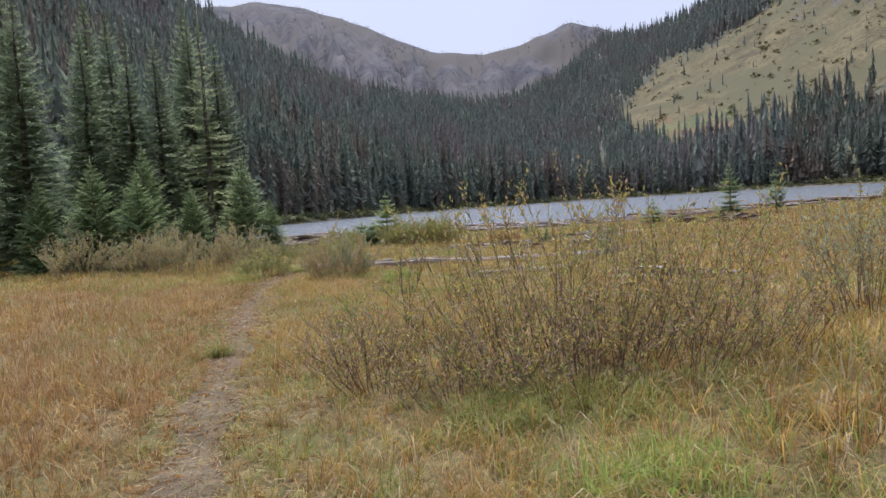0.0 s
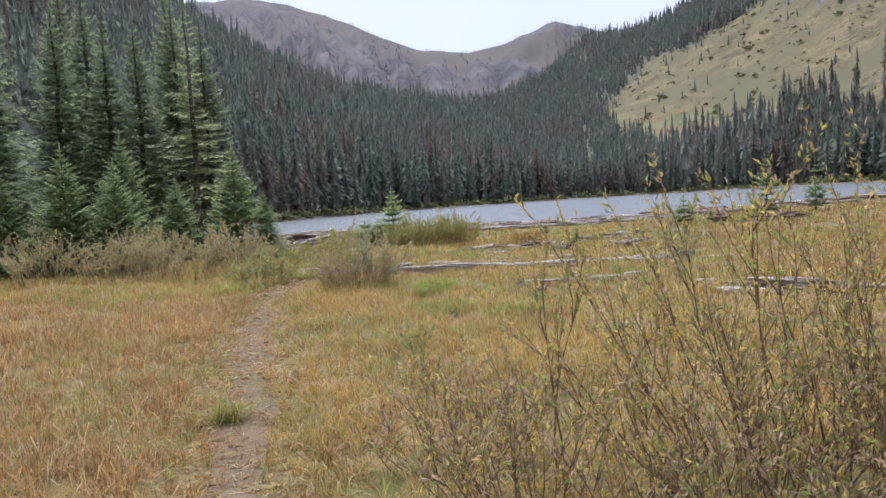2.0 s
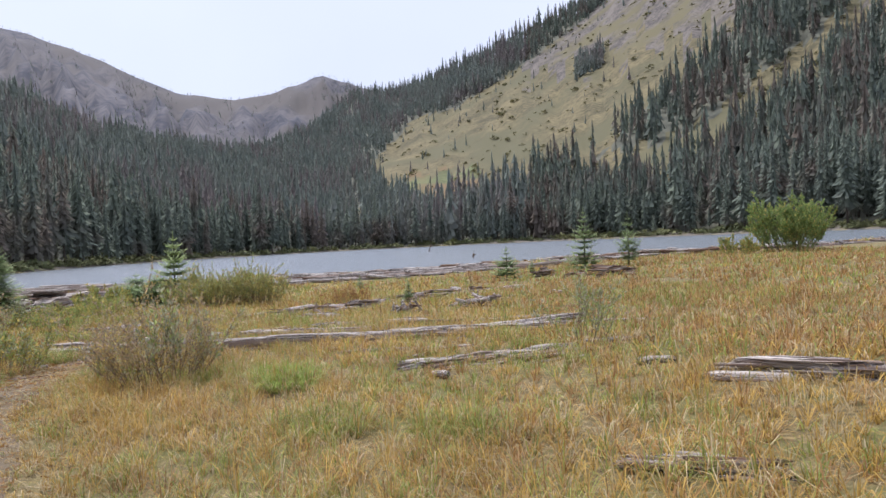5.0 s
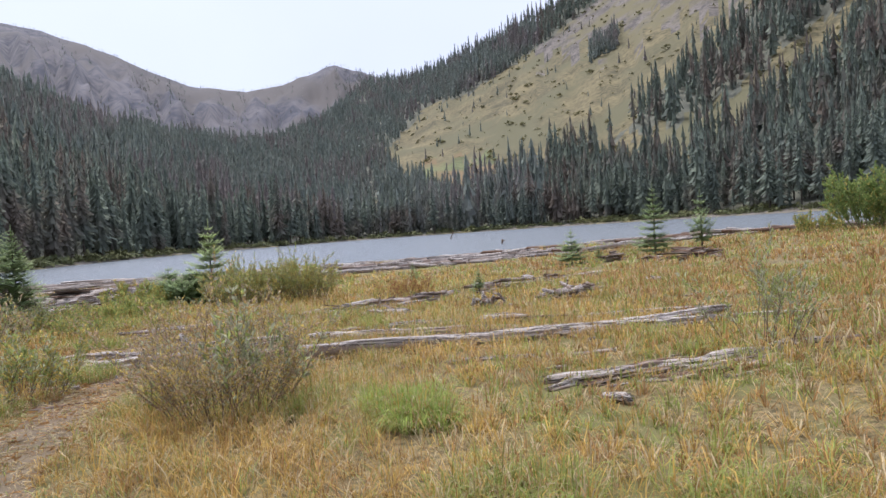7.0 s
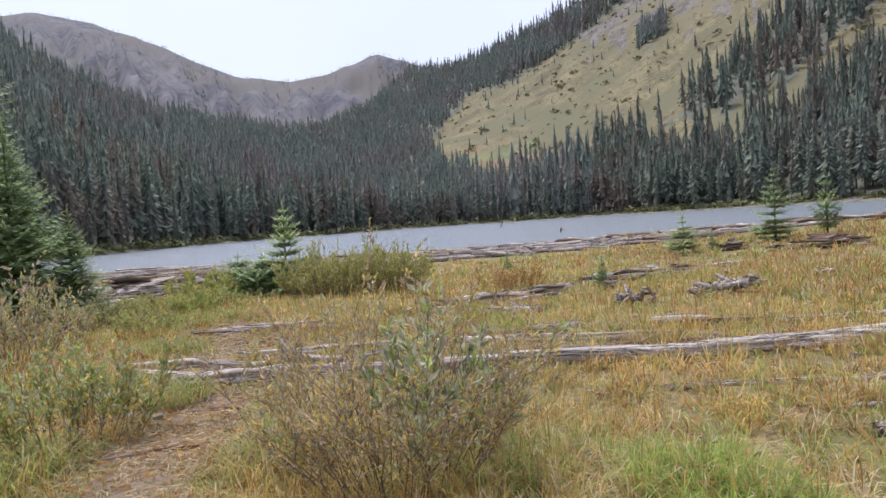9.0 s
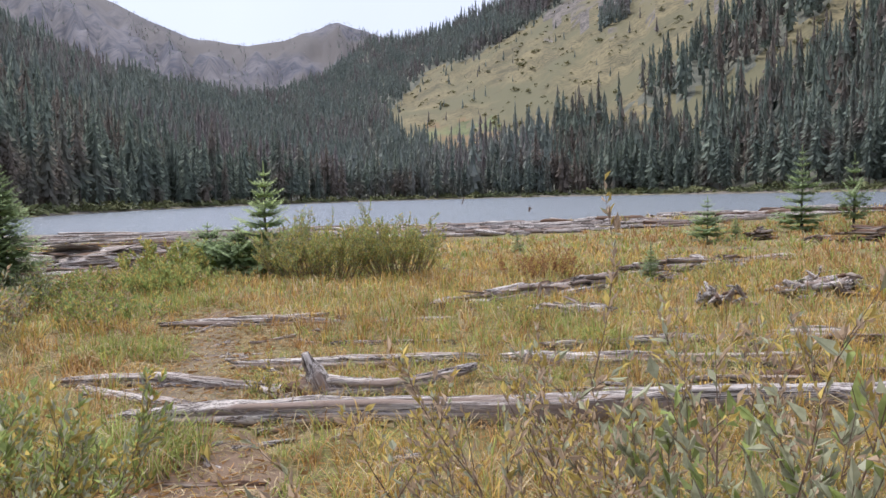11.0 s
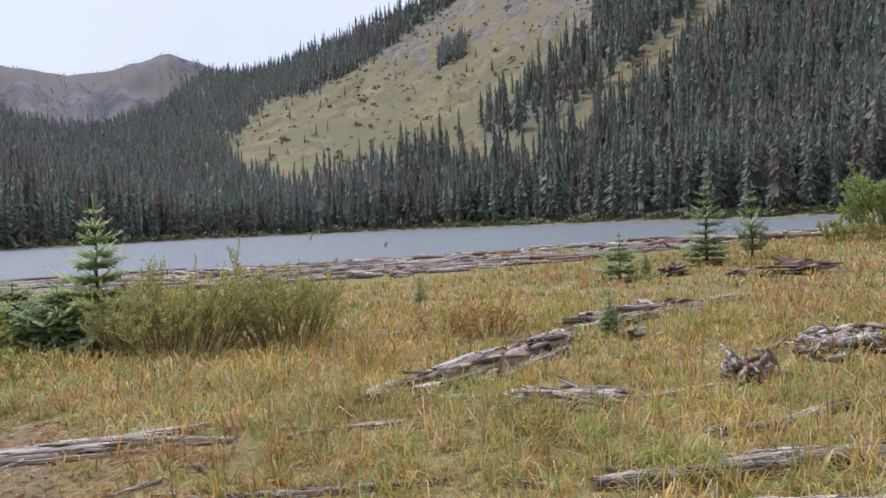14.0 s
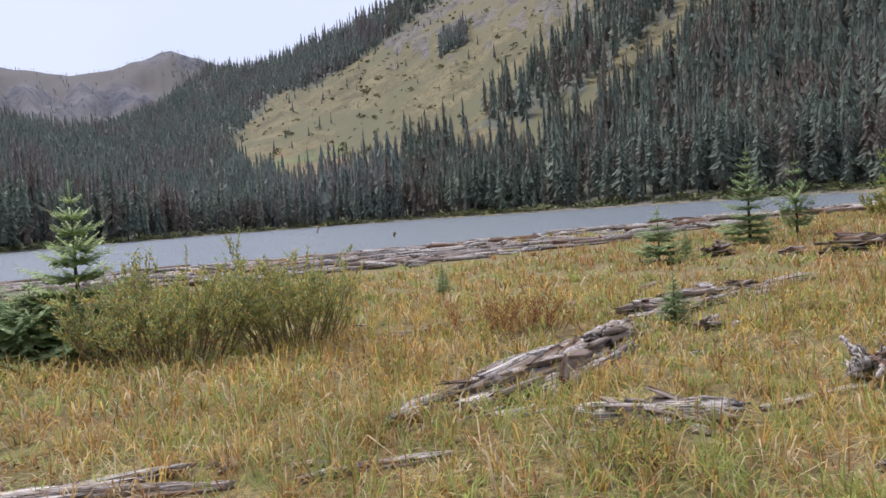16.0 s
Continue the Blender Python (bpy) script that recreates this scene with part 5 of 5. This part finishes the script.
# ---- grass ----
def grass():
    rng = np.random.default_rng(9)
    zones = [  # distance from the walked line, blades per square metre, blade half-width, heights
        (0.0, 3.2, 900, 0.0031, (0.22, 0.46)),
        (3.2, 7.0, 600, 0.0046, (0.22, 0.48)),
        (7.0, 14.0, 310, 0.0075, (0.22, 0.46)),
        (14.0, 34.0, 76, 0.013, (0.20, 0.42)),
    ]
    sx, sy = np.array([1.7, -1.3, -5.7, -5.7]), np.array([-1.0, 4.5, 16.0, 19.5])
    seg = [(sx[k], sy[k], sx[k + 1], sy[k + 1]) for k in range(3)]
    def strip_distance(x, y):
        best = np.full(len(x), 1e9)
        for ax, ay, bx, by in seg:
            t = np.clip(((x - ax) * (bx - ax) + (y - ay) * (by - ay)) / ((bx - ax) ** 2 + (by - ay) ** 2), 0, 1)
            best = np.minimum(best, np.hypot(x - ax - t * (bx - ax), y - ay - t * (by - ay)))
        return best
    def kinds(x, y, m):
        off, side = from_trail(x, y)
        wave1 = np.sin(x * 0.55 + 1.1) * np.sin(y * 0.47 + 0.4) + 0.5 * np.sin(x * 1.6 + y * 1.1)
        green = np.where((side < 0) & (y < 15), 0.05, 0.12) + 0.2 * np.clip(wave1, 0, 1) + np.where(y > 15.5, 0.18, 0) + np.where(y > 20.5, 0.08, 0) + np.where(off < 0.35, 0.14, 0) + np.where((y > 10) & (y < 17) & (x > -3.5) & (x < 1.5), 0.18, 0) + np.where((side > 0) & (y < 6.5), 0.22, 0)
        rust = np.where((side < 0) & (y < 16.5), 0.72, 0.2) + np.where((x > 2.5) & (y > 14), 0.36, 0)
        straw = np.where(y > 20, 0.08, 0.1)
        q = rng.random(m)
        return off, np.where(q < green, 2, np.where(q < green + rust, 1, np.where(q < green + rust + straw, 3, 0)))
    X, Y, H, W, A, K, B = [], [], [], [], [], [], []
    def tufts(x, y, h, w, kind, per, spread):
        """Blades arching outwards from tuft centres."""
        m = len(x)
        rep_i = np.repeat(np.arange(m), per)
        n = len(rep_i)
        a, q = rng.uniform(0, 6.28, n), np.abs(rng.normal(0, 1, n)) * spread
        X.append(x[rep_i] + np.cos(a) * q), Y.append(y[rep_i] + np.sin(a) * q)
        A.append(a + rng.normal(0, 0.7, n))
        H.append(h[rep_i] * rng.uniform(0.45, 1.1, n)), W.append(w * rng.uniform(0.7, 1.35, n))
        k = kind[rep_i].copy()
        mix = rng.random(n)
        k = np.where(mix < 0.12, 3, np.where(mix < 0.22, 0, np.where(mix < 0.28, 1, k)))
        K.append(k)
        B.append(np.clip(rng.normal(0.8, 0.36, n) + 0.2 * (q > spread), 0.05, 1.25))
    for d0, d1, dens, w, (h0, h1) in zones:
        per = 14 if d1 < 8 else 9
        x0, x1, y0, y1 = -6 - d1, 3 + d1, 0.3 if d1 < 8 else -5, min(20 + d1, 47)
        n = int((x1 - x0) * (y1 - y0) * dens / per)
        x, y = rng.uniform(x0, x1, n), rng.uniform(y0, y1, n)
        d = strip_distance(x, y)
        ok = (d >= d0) & (d < d1) & (y < np.where(x > -6, 42, 46) + 0.25 * np.clip(x - 12, 0, 40) - 2.5 * rng.random(n))
        ok &= y > 0.9 * np.abs(x + 1) - (6 if d1 < 8 else 11)
        x, y = x[ok], y[ok]
        off, kind = kinds(x, y, len(x))
        ok = off > rng.normal(0.0, 0.11, len(x))
        patch = np.sin(x * 1.9 + np.sin(y * 1.3) * 2) * np.sin(y * 2.1 + np.sin(x * 0.9) * 2)
        ok &= rng.random(len(x)) < np.where(y > 17, 0.96 + 0.1 * patch, 0.92 + 0.1 * patch)
        x, y, off, kind = x[ok], y[ok], off[ok], kind[ok]
        h = rng.uniform(h0, h1, len(x)) * (0.85 + 0.25 * np.sin(x * 0.8 + 2) * np.cos(y * 0.6)) * np.clip(0.4 + off * 1.3, 0.4, 1) * np.where(y > 20, 1.1, 1.0)
        worn = np.clip(1.3 - np.hypot((x + 7.2) / 1.9, (y - 22.8) / 2.2), 0, 1)
        h = h * (1 - 0.45 * worn)
        keep = rng.random(len(x)) > 0.5 * worn
        kind = np.where(rng.random(len(x)) < 0.6 * worn, 1, kind)
        x, y, h, kind = x[keep], y[keep], h[keep], kind[keep]
        tufts(x, y, h, w, kind, per, 0.05 if d1 < 8 else 0.10)
    # lush green tufts
    for cx, cy, cr, n, lush in ((-2.75, 15.9, 0.36, 130, 4), (-2.6, 15.3, 0.3, 110, 4), (-0.9, 12.6, 0.45, 60, 2), (-2.2, 13.2, 0.5, 60, 2), (2.0, 3.2, 0.5, 70, 4), (0.9, 4.6, 0.4, 50, 2), (-3.0, 7.55, 0.12, 12, 2),
                          (-6.9, 19.3, 0.5, 60, 2), (-3.9, 16.4, 0.5, 60, 2), (-5.2, 17.2, 0.45, 60, 2), (-7.4, 17.0, 0.5, 60, 2), (-8.6, 26.6, 0.9, 90, 2), (-2.8, 22.1, 0.25, 30, 2), (-7.8, 22.8, 0.6, 50, 2), (1.6, 5.0, 0.6, 50, 2)):
        a, q = rng.uniform(0, 6.28, n), np.sqrt(rng.random(n)) * cr
        tufts(cx + q * np.cos(a), cy + q * np.sin(a), rng.uniform(0.26, 0.48, n), 0.004, np.full(n, lush), 18, 0.04)
    # thin trodden grass on the trail
    n = 900
    k = rng.integers(0, 150, n)
    tufts(TX[k] + rng.normal(0, 0.16, n), TY[k] + rng.normal(0, 0.1, n), rng.uniform(0.05, 0.13, n), 0.0036, rng.choice([0, 1, 2, 3], n), 8, 0.07)
    # golden tufts among the stranded driftwood
    n = 260
    c = np.stack([rng.uniform(-8, 40, 20), rng.uniform(44, 60, 20)], -1)[rng.integers(0, 20, n)]
    tufts(c[:, 0] + rng.normal(0, 0.7, n), c[:, 1] + rng.normal(0, 0.5, n), rng.uniform(0.3, 0.6, n), 0.014, rng.choice([0, 0, 2], n), 10, 0.12)
    x, y, h, w, a, kind, bend = (np.concatenate(v) for v in (X, Y, H, W, A, K, B))
    n = len(x)
    z = land(x, y) - 0.01
    ux, uy = np.cos(a), np.sin(a)
    b = a + rng.normal(1.57, 0.35, n)
    px, py = np.cos(b) * w, np.sin(b) * w
    def blades(sel, rows):
        """Arched blades with that many rows of vertices under the tip."""
        m = len(sel)
        hh, bb, vx, vy = h[sel], bend[sel], ux[sel], uy[sel]
        v = np.empty((m, 2 * len(rows) + 1, 3))
        for row, (t, wide) in enumerate(rows):
            out, up = hh * bb * t ** 1.7 * 0.9, hh * (t - 0.42 * bb * t ** 2.4)
            cx, cy, cz = x[sel] + vx * out, y[sel] + vy * out, z[sel] + up
            v[:, 2 * row] = np.stack([cx - px[sel] * wide, cy - py[sel] * wide, cz], -1)
            v[:, 2 * row + 1] = np.stack([cx + px[sel] * wide, cy + py[sel] * wide, cz], -1)
        out, up = hh * bb * 0.95, hh * (1 - 0.62 * bb)
        v[:, -1] = np.stack([x[sel] + vx * out, y[sel] + vy * out, z[sel] + np.maximum(up, 0.03)], -1)
        f = []
        for row in range(len(rows) - 1):
            f += [(2 * row, 2 * row + 1, 2 * row + 3), (2 * row, 2 * row + 3, 2 * row + 2)]
        f.append((2 * len(rows) - 2, 2 * len(rows) - 1, 2 * len(rows)))
        f = np.array(f)
        return v.reshape(-1, 3), (f[None] + (np.arange(m) * v.shape[1])[:, None, None]).reshape(-1, 3), np.repeat(kind[sel], len(f))
    near = strip_distance(x, y) < 1.8
    v1, f1, k1 = blades(np.flatnonzero(near), ((0.0, 1.0), (0.4, 0.85), (0.75, 0.6)))
    v2, f2, k2 = blades(np.flatnonzero(~near), ((0.0, 1.0), (0.6, 0.8)))
    ob = new("meadow_grass", mesh_of("meadow_grass", np.vstack([v1, v2]), np.vstack([f1, f2 + len(v1)]), M_GRASS, np.concatenate([k1, k2])))
    tagged(ob, "dry golden and rust autumn grass with green tufts", "grass", kind="stuff")
    # dead blades lying on the trail and the bare ground
    n = 17000
    k = rng.integers(0, 160, n)
    x, y = TX[k] + rng.normal(0, 0.55, n), TY[k] + rng.normal(0, 0.3, n)
    far = rng.random(n) < 0.35
    x, y = np.where(far, rng.uniform(-9, -2, n), x), np.where(far, rng.uniform(15, 26, n), y)
    z = land(x, y) + rng.uniform(0.018, 0.05, n)
    a, L = rng.uniform(0, 6.28, n), rng.uniform(0.03, 0.13, n)
    ux, uy, w = np.cos(a), np.sin(a), 0.0028
    v = np.empty((n, 4, 3))
    v[:, 0] = np.stack([x - uy * w, y + ux * w, z], -1)
    v[:, 1] = np.stack([x + uy * w, y - ux * w, z], -1)
    v[:, 2] = np.stack([x + ux * L + uy * w, y + uy * L - ux * w, z + rng.normal(0, 0.01, n)], -1)
    v[:, 3] = np.stack([x + ux * L - uy * w, y + uy * L + ux * w, z + rng.normal(0, 0.01, n)], -1)
    f = np.arange(n * 4).reshape(-1, 4)
    ob = new("grass_litter", mesh_of("grass_litter", v.reshape(-1, 3), f, [M_GRASS[3], M_GRASS[1]], rng.integers(0, 2, n)))
    tagged(ob, "dead straw-coloured grass blades strewn on the trail", "grass", kind="stuff")


grass()
